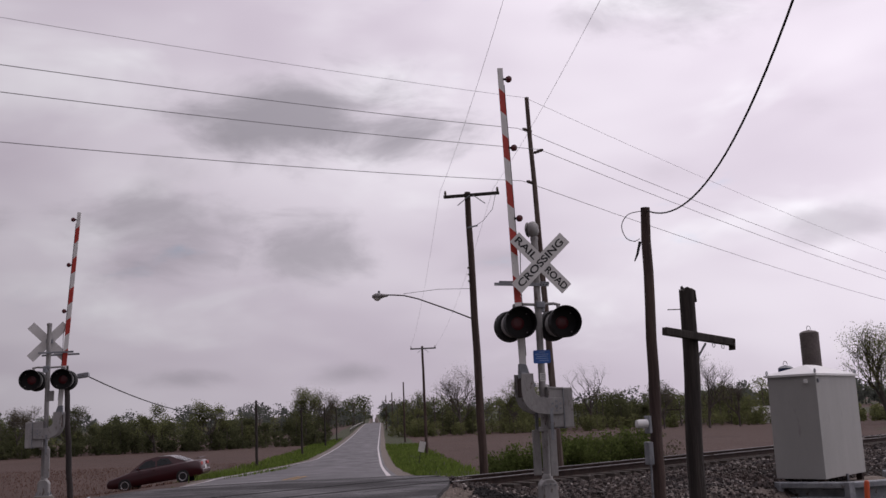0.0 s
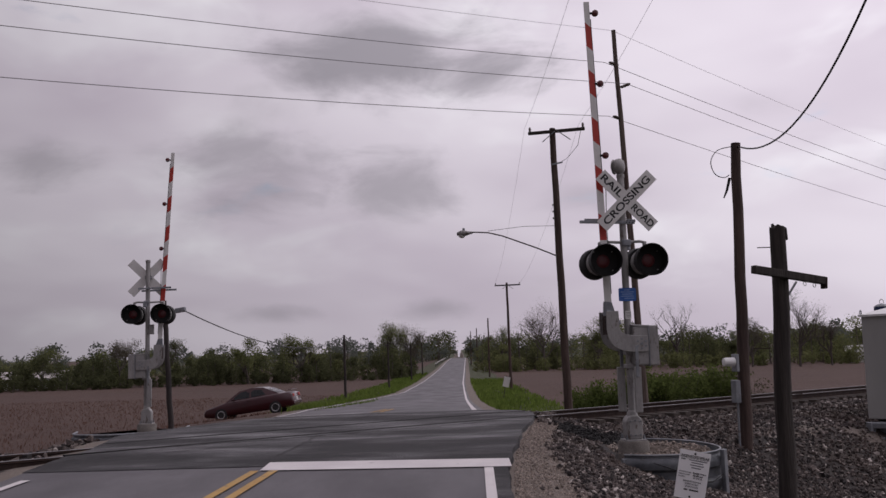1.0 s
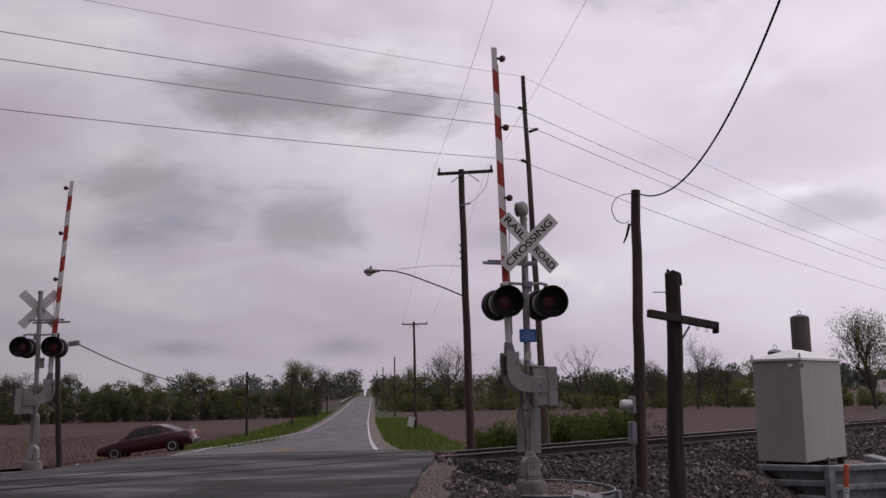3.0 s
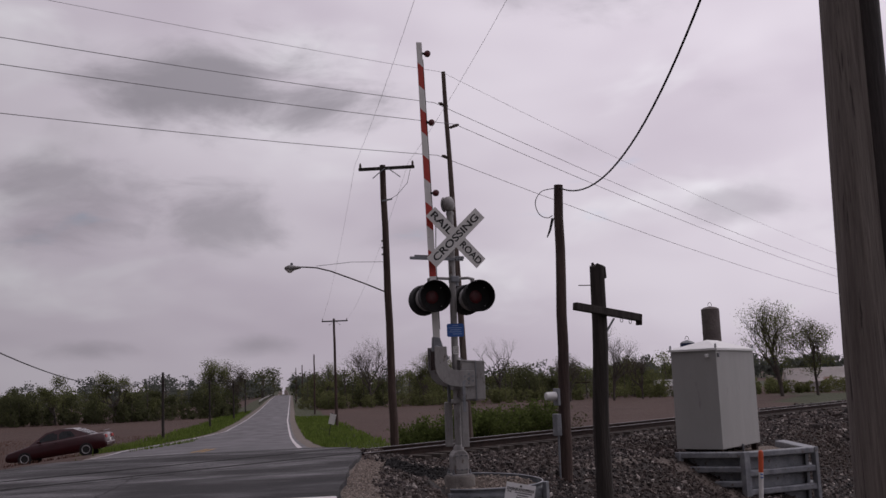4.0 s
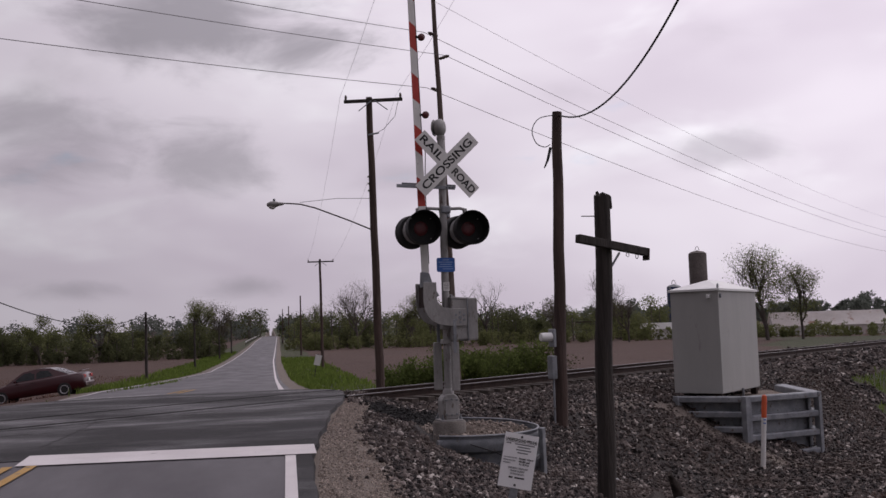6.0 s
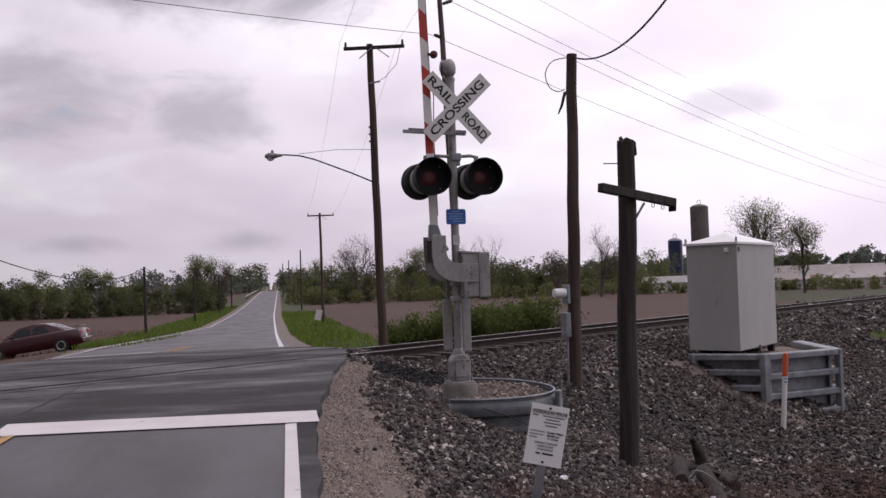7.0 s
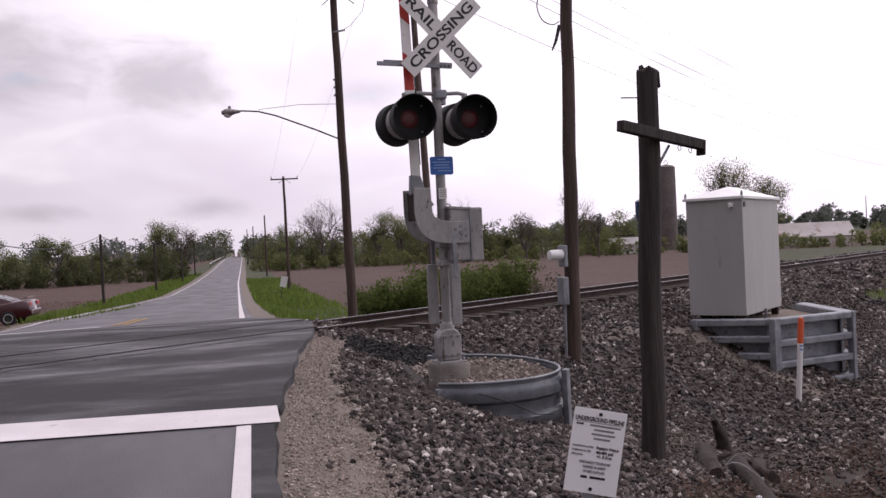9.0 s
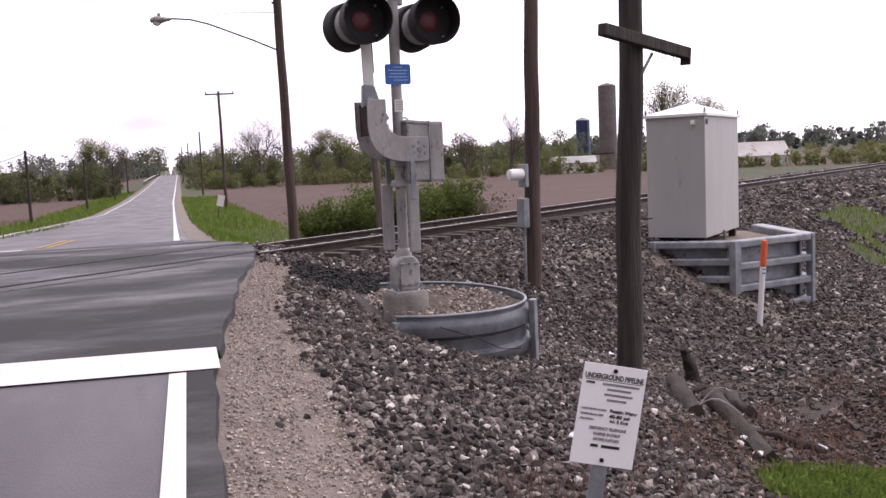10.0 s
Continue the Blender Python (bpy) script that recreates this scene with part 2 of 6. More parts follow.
M_CAR = material("maroon_car_paint", (0.034, 0.003, 0.006), (0.046, 0.004, 0.008), 0.3, 0.1, 1.5, 90, 0.0, coat=0.5, grit=0.03)
M_TYRE = material("rubber", (0.016, 0.016, 0.016), (0.028, 0.028, 0.028), 0.85)
M_RIM = material("wheel_rim", (0.45, 0.45, 0.46), (0.6, 0.6, 0.61), 0.35, 0.8, bump=0)
M_DKGLASS = material("tinted_car_glass", (0.02, 0.024, 0.028), (0.03, 0.034, 0.04), 0.08, 0, bump=0, coat=0.5)
M_TAIL = material("tail_light", (0.35, 0.03, 0.03), (0.45, 0.05, 0.04), 0.25, bump=0)
M_BARN = material("barn_white", (0.58, 0.57, 0.56), (0.7, 0.69, 0.68), 0.7, 0, 0.2, 4, 0.1, grit=0.06)
M_BARNROOF = material("barn_roof_tin", (0.55, 0.50, 0.48), (0.72, 0.69, 0.68), 0.6, 0.1, 0.12, 3, 0.1, spots=((0.36, 0.22, 0.17), 0.12), grit=0.06)
M_SILO = material("silo_concrete", (0.11, 0.095, 0.09), (0.17, 0.15, 0.14), 0.85, 0, 0.3, 3, 0.2)
M_SILOBLUE = material("silo_blue_steel", (0.02, 0.035, 0.10), (0.03, 0.05, 0.14), 0.4, 0.1, 0.3, 3, 0.05)
M_ORANGE = material("orange_band", (0.55, 0.085, 0.025), (0.65, 0.11, 0.035), 0.55, 0, 6, 60, 0.05, grit=0.05)
M_INSUL = material("porcelain_brown", (0.05, 0.03, 0.025), (0.08, 0.05, 0.04), 0.3, bump=0)
M_DRIFT = material("dead_log", (0.024, 0.018, 0.015), (0.055, 0.042, 0.034), 0.95, 0, 4, 26, 0.9, (3, 0.6, 3))
M_CABLE = material("grey_cable", (0.26, 0.25, 0.25), (0.34, 0.33, 0.33), 0.6, bump=0)
M_LITTER = material("litter_plastic", (0.6, 0.6, 0.62), (0.72, 0.72, 0.74), 0.45, bump=0)


def leaf_material(name, c1, c2, spread=0.35):
    """Matt leaves that let half of the light through."""
    m = material(name, c1, c2, 1.0, 0, 0.25, 3, 0.0, island=spread)
    nt = m.node_tree
    bsdf, out = nt.nodes["Principled BSDF"], nt.nodes["Material Output"]
    bsdf.inputs["Specular IOR Level"].default_value = 0.05
    tr = nt.nodes.new("ShaderNodeBsdfTranslucent")
    nt.links.new(bsdf.inputs["Base Color"].links[0].from_socket, tr.inputs["Color"])
    mx = nt.nodes.new("ShaderNodeMixShader")
    mx.inputs[0].default_value = 0.6
    nt.links.new(bsdf.outputs[0], mx.inputs[1])
    nt.links.new(tr.outputs[0], mx.inputs[2])
    nt.links.new(mx.outputs[0], out.inputs["Surface"])
    return m


M_LEAF_DK = leaf_material("leaf_dark", (0.088, 0.098, 0.050), (0.120, 0.130, 0.066), 0.2)
M_LEAF_LT = leaf_material("leaf_spring", (0.15, 0.168, 0.072), (0.20, 0.21, 0.098), 0.25)
M_LEAF_BR = leaf_material("leaf_bud_brown", (0.11, 0.098, 0.070), (0.15, 0.135, 0.090), 0.25)
# aerial haze put into the leaf colour: paler, greyer green for the far woods
M_LEAF_HAZED = leaf_material("leaf_hazed", (0.130, 0.146, 0.125), (0.160, 0.174, 0.148), 0.12)
M_GRASS = leaf_material("grass_blade", (0.105, 0.155, 0.032), (0.155, 0.205, 0.052), 0.3)
M_SHRUB = leaf_material("shrub_leaf", (0.085, 0.115, 0.034), (0.130, 0.155, 0.052), 0.3)
M_DRYGRASS = leaf_material("dry_stalk", (0.110, 0.060, 0.046), (0.160, 0.102, 0.078))


# ---- mesh building ----
def part(name, bm, mat, parent=None, label="", smooth=None):
    """Links a bmesh as one mesh object, under a thing or a part."""
    me = bpy.data.meshes.new(name)
    bm.normal_update()
    bm.to_mesh(me)
    bm.free()
    me.materials.append(mat)
    if smooth:
        me.polygons.foreach_set("use_smooth", [True] * len(me.polygons))
        me.set_sharp_from_angle(angle=radians(smooth))
    ob = new(name, me)
    if parent:
        ob.parent = parent
    if label:
        ob["label"] = label
    return ob


def thing(name, at, label, category, group="", kind=""):
    ob = new(name)
    ob.empty_display_size = 0.2
    ob.matrix_world = at
    return tagged(ob, label, category, group, kind)


def box(size, at=(0, 0, 0), turn=(0, 0, 0), bevel=0.0, bm=None):
    """A box by its size and centre, its edges bevelled; added to bm if given."""
    b = bmesh.new()
    bmesh.ops.create_cube(b, size=1)
    bmesh.ops.scale(b, vec=size, verts=b.verts)
    if bevel:
        bmesh.ops.bevel(b, geom=b.edges[:], offset=bevel, segments=2, affect="EDGES", profile=0.6)
    bmesh.ops.transform(b, matrix=pose(*at, *turn), verts=b.verts)
    return merged(b, bm)


def merged(b, bm):
    if bm is None:
        return b
    me = bpy.data.meshes.new("tmp")
    b.to_mesh(me)
    b.free()
    bm.from_mesh(me)
    bpy.data.meshes.remove(me)
    return bm


def tube(points, radii, n=10, bm=None, caps=True):
    """A round tube through points, with a radius at each (or one for all)."""
    b = bm if bm is not None else bmesh.new()
    pts = [Vector(p) for p in points]
    rad = radii if isinstance(radii, (list, tuple)) else [radii] * len(pts)
    rings, side = [], None
    for i, p in enumerate(pts):
        d = (pts[min(i + 1, len(pts) - 1)] - pts[max(i - 1, 0)]).normalized()
        if side is None:
            side = d.cross(Vector((0, 0, 1)) if abs(d.z) < 0.9 else Vector((0, 1, 0))).normalized()
        side = (side - d * side.dot(d)).normalized()
        other = d.cross(side)
        rings.append([b.verts.new(p + rad[i] * (math.cos(a) * side + math.sin(a) * other)) for a in (2 * math.pi * k / n for k in range(n))])
    for r0, r1 in zip(rings, rings[1:]):
        for k in range(n):
            b.faces.new((r0[k], r0[(k + 1) % n], r1[(k + 1) % n], r1[k]))
    if caps:
        b.faces.new(rings[0][::-1])
        b.faces.new(rings[-1])
    return b


def lathe(profile, at=None, n=28, bm=None):
    """Turns a profile of (radius, height) round the z axis, then poses it."""
    b = bmesh.new()
    rings = [[b.verts.new((r * math.cos(2 * math.pi * k / n), r * math.sin(2 * math.pi * k / n), z)) for k in range(n)] for r, z in profile]
    for r0, r1 in zip(rings, rings[1:]):
        for k in range(n):
            b.faces.new((r0[k], r0[(k + 1) % n], r1[(k + 1) % n], r1[k]))
    b.faces.new(rings[0][::-1])
    b.faces.new(rings[-1])
    if at is not None:
        bmesh.ops.transform(b, matrix=at, verts=b.verts)
    return merged(b, bm)


def prism(outline, depth, at=None, bevel=0.0, bm=None):
    """A flat outline in x and z, given depth along y about y = 0."""
    b = bmesh.new()
    front = [b.verts.new((x, -depth / 2, z)) for x, z in outline]
    back = [b.verts.new((x, depth / 2, z)) for x, z in outline]
    b.faces.new(front)
    b.faces.new(back[::-1])
    for i in range(len(outline)):
        j = (i + 1) % len(outline)
        b.faces.new((front[i], back[i], back[j], front[j]))
    bmesh.ops.recalc_face_normals(b, faces=b.faces)
    if bevel:
        bmesh.ops.bevel(b, geom=b.edges[:], offset=bevel, segments=1, affect="EDGES")
    if at is not None:
        bmesh.ops.transform(b, matrix=at, verts=b.verts)
    return merged(b, bm)


def sheet(verts, faces, name, mat, smooth=False):
    """A large mesh from numpy arrays."""
    me = bpy.data.meshes.new(name)
    me.from_pydata([tuple(v) for v in np.asarray(verts).tolist()], [], [tuple(f) for f in np.asarray(faces).tolist()])
    me.materials.append(mat)
    if smooth:
        me.polygons.foreach_set("use_smooth", [True] * len(me.polygons))
    return new(name, me)


def lettering(text, size, mat, parent, at, name="lettering", width=None, align="CENTER"):
    """Words as a flat mesh, facing -y in the parent's frame; width squeezes or stretches them to fit."""
    cu = bpy.data.curves.new("letters", "FONT")
    cu.body, cu.size, cu.align_x, cu.align_y, cu.extrude, cu.offset = text, size, align, "CENTER", 0.0008, (0.0035 if size > 0.1 else 0.0007)
    tmp = new("letters", cu)
    me = bpy.data.meshes.new_from_object(tmp.evaluated_get(bpy.context.evaluated_depsgraph_get()))
    bpy.data.objects.remove(tmp)
    me.materials.clear()
    me.materials.append(mat)
    xs = [v.co.x for v in me.vertices]
    k = width / (max(xs) - min(xs)) if width else 1.0
    me.transform(pose(0, 0, 0, 90) @ Matrix.Diagonal((k, 1, 1, 1)))
    ob = new(name, me)
    ob.parent, ob.matrix_local = parent, at
    return ob


# ---- the lie of the land ----
TRACK = Vector((-1.25, 5.28))                    # a point on the near rail
TA = radians(39.3)                               # the track's heading from the x axis
TU, TN = (math.cos(TA), math.sin(TA)), (math.sin(TA), -math.cos(TA))
ROAD_Y = [-60, -25, -15, -6, -3, -1.5, 0.0, 7, 9, 13, 30, 48, 70, 110, 150, 205, 258, 310, 360, 400, 430, 560, 3000]
ROAD_Z = [-0.9, -0.35, -0.06, 0.08, 0.165, 0.235, 0.25, 0.25, 0.17, -0.03, -0.70, -1.30, -1.62, -1.66, -1.45, -0.95, -0.35, 0.05, 0.40, 0.60, 0.55, -1.0, -3.0]
EDGE_Y = [-60, -6.2, -4, -1.5, 1.2, 4.3, 6.3, 8.0, 11.0, 13.5, 100, 420, 3000]
EDGE_R = [-2.40, -2.33, -2.24, -2.06, -1.75, -1.34, -1.12, -1.25, -1.75, -2.12, -2.12, 0.5, 0.5]
EDGL_Y = [-60, -5, -2.5, 0, 4, 8, 12, 14.5, 19, 28, 40, 50, 60, 72, 100, 180, 420, 3000]
EDGE_L = [-8.70, -8.70, -8.62, -8.75, -9.5, -9.85, -9.3, -8.85, -8.95, -9.45, -9.85, -9.75, -8.9, -8.1, -7.75, -7.2, -6.13, -6.13]


STRIP = [(3.2, 4.4), (5.4, 6.1), (6.55, 6.35), (7.75, 5.45), (9.1, 4.2), (10.8, 3.0)]


def road_height(y):
    return np.interp(y, ROAD_Y, ROAD_Z)


def fall(x, y):
    """How far the pavement drops towards its left side beyond the tracks."""
    d = np.clip(-5.4 - np.asarray(x, float), 0, 8)
    return (0.018 * d + 0.11 * np.clip(d - 2.8, 0, 4)) * np.interp(y, [2.5, 8, 13, 24], [0, 1, 1, 0])


def track_offset(x, y):
    return (x - TRACK.x) * TN[0] + (y - TRACK.y) * TN[1] + 0.75   # from the track's middle line, towards the near side


def wave(x, y, s, seed):
    r = np.random.RandomState(seed)
    out = 0
    for k in range(5):
        a, f, p = r.uniform(0, 6.28), s * (1.0 + 0.7 * k), r.uniform(0, 6.28)
        out = out + np.sin((x * np.cos(a) + y * np.sin(a)) * f + p) / (1 + 0.6 * k)
    return out / 2.6


def land(x, y):
    """Height of the ground, and the shares of ballast, grass and sandy shoulder on it."""
    x, y = np.asarray(x, float), np.asarray(y, float)
    d = track_offset(x, y)
    far = np.hypot(x, y)
    field = -1.60 - np.clip((y - 40) / 60, 0, 1) * 0.35 + 0.10 * wave(x, y, 0.08, 3)
    field = field + np.clip((far - 430) / 600, 0, 1) ** 1.5 * (9 + 5 * wave(x, y, 0.006, 5))
    bed_near = np.interp(d, [0, 1.9, 4.5, 6.95, 30], [-0.01, -0.02, -0.19, -1.6, -3])
    bed_far = np.interp(-d, [0, 1.9, 4.7, 30], [0.04, 0.03, -1.6, -3])
    bed = np.where(d > 0, bed_near, bed_far)
    er = x - np.interp(y, EDGE_Y, EDGE_R)
    elf = np.interp(y, EDGL_Y, EDGE_L) - x
    e = np.maximum(er, elf)
    slope = np.where(er > elf, 0.315, np.where(y > 18, 0.105, 0.30))
    road = road_height(y) - fall(x, y)
    bank = road - 0.05 - np.clip(e, 0, 0.8) * np.where((elf > er) & (y > 12.5), 0.02, 0.10) - np.clip(e - 0.8, 0, 40) * slope
    bank = np.where(e < -0.3, road - 0.12, bank)
    z = np.maximum(np.maximum(bed, bank), field)
    z = z - 0.24 * np.exp(-((x - 7.0) ** 2 + (y - 6.0) ** 2) / 0.8)
    rough = 0.03 * wave(x, y, 2.1, 9) + 0.015 * wave(x, y, 5.5, 10)
    z = z + np.where(e > 0.5, rough, 0)
    z = np.where((e < 0) & (e > -0.3), np.minimum(z, road - 0.05), z)
    z = np.where(e <= -0.3, road - 0.12, z)
    edge = 0.5 * wave(x, y, 1.3, 11) + 0.3 * wave(x, y, 4, 12)
    # ballast: the track bed, and the slope between shoulder and track on the near side
    slope_stones = (d > 0) & (er > 0.75 + 0.12 * edge) & (y > -13) & (er < 13.0) & ((y > -4.45 + 0.5 * x) | (x < 1.7)) & (d < 12.5 + 0.6 * edge) & (y < 12)
    ballast = ((d < 9.6 + 0.6 * edge) & (d > -3.9 + 0.3 * edge) & (e > 0.1)) | slope_stones
    soft = np.clip((0.62 + 0.10 * edge + 0.06 * np.clip(-y, 0, 9) - e) / 0.45 + 0.5, 0, 1) * np.clip((4.8 - 0.8 * e - y) / 0.5, 0, 1)
    soft_far = np.clip((0.70 + 0.10 * edge - e) / 0.4 + 0.5, 0, 1) * (y > 8.5)
    share = np.where(e > -0.6, np.maximum(soft, soft_far), 0)
    # trodden sandy strip past the pole, along the foot of the steel wall and down the slope
    strip = np.full(x.shape, 9.0)
    for (ax, ay), (bx, by) in zip(STRIP, STRIP[1:]):
        u = np.clip(((x - ax) * (bx - ax) + (y - ay) * (by - ay)) / ((bx - ax) ** 2 + (by - ay) ** 2), 0, 1)
        strip = np.minimum(strip, np.hypot(x - ax - u * (bx - ax), y - ay - u * (by - ay)))
    share = np.maximum(share, 0.66 * np.exp(-(strip / 0.42) ** 2))
    shoulder = (share > 0.5) & (strip > 1.0)
    grass = (~ballast) & (~shoulder) & (((e < np.where(elf > er, np.interp(y, [16, 33, 37, 46], [0.4, 0.9, 3.0, 5.2]), 5.2) + 0.9 * edge) & (y > 8)) | ((y < -4.25 + 0.5 * x + 0.35 * edge) & (x > 1.7) & (x < 40) & (y < 2)) | ((y < -1) & (x < -9.5) & (d > 4)))
    grass = grass | ((x > 16 + 2 * edge) & (d > 8.2 + edge) & (y < 60)) | ((d > 6.3 + 0.8 * edge) & (d < 9) & (x > 15.0 + edge) & (wave(x, y, 0.9, 17) > -0.05)) | ((d > 4.9 + 0.5 * edge) & (d < 7.5) & (x > 15.6 + 0.6 * edge) & (x < 23) & (wave(x, y, 0.7, 19) > 0.05))
    ballast = ballast & ~((d > 4.2) & grass)
    grass = grass | ((d < -4.0) & (d > -6.5 + edge) & (x > 1))
    grass = grass | ((far > 105) & (far < 175) & (x > 0.56 * y + 6) & (d < -8) & (wave(x, y, 0.05, 21) > -0.35))
    grass = grass | ((far > 330) & (wave(x, y, 0.02, 14) > -0.1))
    return z, ballast.astype(float), grass.astype(float), share


def axis(lo, hi, fine_lo, fine_hi, step, grow):
    mid = list(np.arange(fine_lo, fine_hi + 1e-6, step))
    up, down, s = [], [], step
    v = fine_hi
    while v < hi:
        s *= grow
        v += s
        up.append(min(v, hi))
    s, v = step, fine_lo
    while v > lo:
        s *= grow
        v -= s
        down.append(max(v, lo))
    return np.array(down[::-1] + mid + up)


def ground_material():
    m = bpy.data.materials.new("ground_cover")
    m.use_nodes = True
    nt = m.node_tree
    bsdf = nt.nodes["Principled BSDF"]
    bsdf.inputs["Roughness"].default_value = 0.95
    co = nt.nodes.new("ShaderNodeTexCoord")
    at = nt.nodes.new("ShaderNodeAttribute")
    at.attribute_name = "cover"
    sep = nt.nodes.new("ShaderNodeSeparateColor")
    nt.links.new(at.outputs["Color"], sep.inputs[0])

    def nz(sc, detail, lo, hi, stretch=(1, 1, 1)):
        mp = nt.nodes.new("ShaderNodeMapping")
        mp.inputs["Scale"].default_value = stretch
        nt.links.new(co.outputs["Object"], mp.inputs[0])
        n = nt.nodes.new("ShaderNodeTexNoise")
        n.inputs["Scale"].default_value, n.inputs["Detail"].default_value, n.inputs["Roughness"].default_value = sc, detail, 0.65
        nt.links.new(mp.outputs[0], n.inputs["Vector"])
        r = nt.nodes.new("ShaderNodeMapRange")
        r.inputs["From Min"].default_value, r.inputs["From Max"].default_value = lo, hi
        nt.links.new(n.outputs["Fac"], r.inputs["Value"])
        return r.outputs[0]

    def mix(f, a, b, blend="MIX"):
        n = nt.nodes.new("ShaderNodeMix")
        n.data_type, n.blend_type = "RGBA", blend
        for sock, v in ((n.inputs[0], f), (n.inputs[6], a), (n.inputs[7], b)):
            if isinstance(v, (int, float)):
                sock.default_value = v
            elif isinstance(v, tuple):
                sock.default_value = (*v, 1)
            else:
                nt.links.new(v, sock)
        return n.outputs[2]

    def edge_of(sock):
        a = nt.nodes.new("ShaderNodeMath")
        a.operation = "ADD"
        nt.links.new(sock, a.inputs[0])
        nt.links.new(nz(7, 4, 0.2, 0.8), a.inputs[1])
        r = nt.nodes.new("ShaderNodeMapRange")
        r.inputs["From Min"].default_value, r.inputs["From Max"].default_value = 0.85, 1.1
        nt.links.new(a.outputs[0], r.inputs["Value"])
        return r.outputs[0]

    soil = mix(nz(0.05, 4, 0.35, 0.65), (0.056, 0.028, 0.020), (0.078, 0.042, 0.031))
    soil = mix(nz(0.9, 6, 0.45, 0.75, (1, 0.25, 1)), soil, (0.084, 0.049, 0.036))
    grass = mix(nz(0.35, 5, 0.35, 0.65), (0.030, 0.046, 0.013), (0.050, 0.066, 0.020))
    grass = mix(nz(2.5, 4, 0.44, 0.62), grass, (0.060, 0.048, 0.028))
    stone = mix(nz(18, 4, 0.3, 0.7), (0.026, 0.023, 0.022), (0.068, 0.060, 0.056))
    stone = mix(nz(0.8, 4, 0.45, 0.7), stone, (0.062, 0.047, 0.038))
    sand = mix(nz(1.3, 5, 0.3, 0.7), (0.125, 0.098, 0.080), (0.180, 0.148, 0.123))
    sand = mix(nz(60, 3, 0.35, 0.7), sand, (0.23, 0.198, 0.170))
    col = mix(edge_of(sep.outputs[1]), soil, grass)
    col = mix(edge_of(sep.outputs[0]), col, stone)
    col = mix(edge_of(sep.outputs[2]), col, sand)
    col = mix(1.0, col, mix(nz(45, 3, 0.25, 0.75), (0.7, 0.7, 0.7), (1.25, 1.25, 1.25)), "MULTIPLY")
    nt.links.new(col, bsdf.inputs["Base Color"])
    bp = nt.nodes.new("ShaderNodeBump")
    bp.inputs["Strength"].default_value, bp.inputs["Distance"].default_value = 0.8, 0.03
    nt.links.new(nz(22, 5, 0.2, 0.8), bp.inputs["Height"])
    nt.links.new(bp.outputs[0], bsdf.inputs["Normal"])
    return m


def grid_faces(nx, ny):
    i, j = np.meshgrid(np.arange(nx - 1), np.arange(ny - 1))
    a = (j * nx + i).ravel()
    return np.stack([a, a + 1, a + nx + 1, a + nx], 1)


gx = axis(-2600, 2600, -13.5, 15, 0.22, 1.11)
gy = axis(-160, 3200, -17, 21, 0.22, 1.09)
XX, YY = np.meshgrid(gx, gy)
ZZ, BAL, GRA, SHO = land(XX.ravel(), YY.ravel())
ground = sheet(np.stack([XX.ravel(), YY.ravel(), ZZ], 1), grid_faces(len(gx), len(gy)), "ground", ground_material(), True)
cover = ground.data.color_attributes.new("cover", "FLOAT_COLOR", "POINT")
cover.data.foreach_set("color", np.stack([BAL, GRA, SHO, np.ones_like(BAL)], 1).ravel())
tagged(ground, "ploughed brown fields with grass verges and gravel slopes", "ground", kind="structure")


# ---- road ----
def ribbon(name, ys, left, right, mat, lift, cols, label, category="road", skirt=0.0):
    """A strip of paving that follows the road's height; left and right give its sides at each y."""
    v = []
    for y in ys:
        a, b = left(y), right(y)
        z = float(road_height(y)) + lift
        if skirt:
            v.append((a - 0.02, y, z - skirt - float(fall(a, y))))
        for k in range(cols + 1):
            x = a + (b - a) * k / cols
            v.append((x, y, z - float(fall(x, y))))
        if skirt:
            v.append((b + 0.02, y, z - skirt - float(fall(b, y))))
    n = cols + (3 if skirt else 1)
    ob = sheet(v, grid_faces(n, len(ys)), name, mat)
    if category:
        tagged(ob, label, category, kind="structure")
    return ob


def ragged(y, s):
    return 0.022 * math.sin(1.3 * y + s) + 0.014 * math.sin(4.1 * y + 2 * s) + 0.006 * math.sin(9 * y + s)


side_l = lambda y: float(np.interp(y, EDGL_Y, EDGE_L)) + ragged(y, 1.0)
side_r = lambda y: float(np.interp(y, EDGE_Y, EDGE_R)) + ragged(y, 2.3)
ys_near = list(np.arange(-60, -14, 1.0)) + list(np.arange(-14, 16, 0.2)) + list(np.arange(16, 60, 1.5)) + list(np.arange(60, 470, 5))
road = ribbon("road", ys_near, side_l, side_r, M_ASPHALT, 0.0, 16, "worn grey asphalt country road", skirt=0.08)
patch_ys = [y for y in np.arange(-2.52, 12.6, 0.2)]
ribbon("crossing_pavement", patch_ys, lambda y: side_l(y) - 0.01, lambda y: side_r(y) + 0.015, M_PATCH, 0.008, 16, "dark patched asphalt over the level crossing", skirt=0.07)


ribbon("pavement_edge", list(np.arange(-30, -2.4, 0.2)), lambda y: -2.40 + 0.025 * (y + 3.1) * (y > -9) - 0.1475 * (y <= -9) - 0.2 * ragged(y, 5.0), lambda y: side_r(y) + 0.012, M_PATCH, 0.006, 1, "dark broken edge of the asphalt", skirt=0.09)


def drift(y):
    """How far the road bears to the right in the distance."""
    return float(np.interp(y, [100, 420], [0, 2.62]))


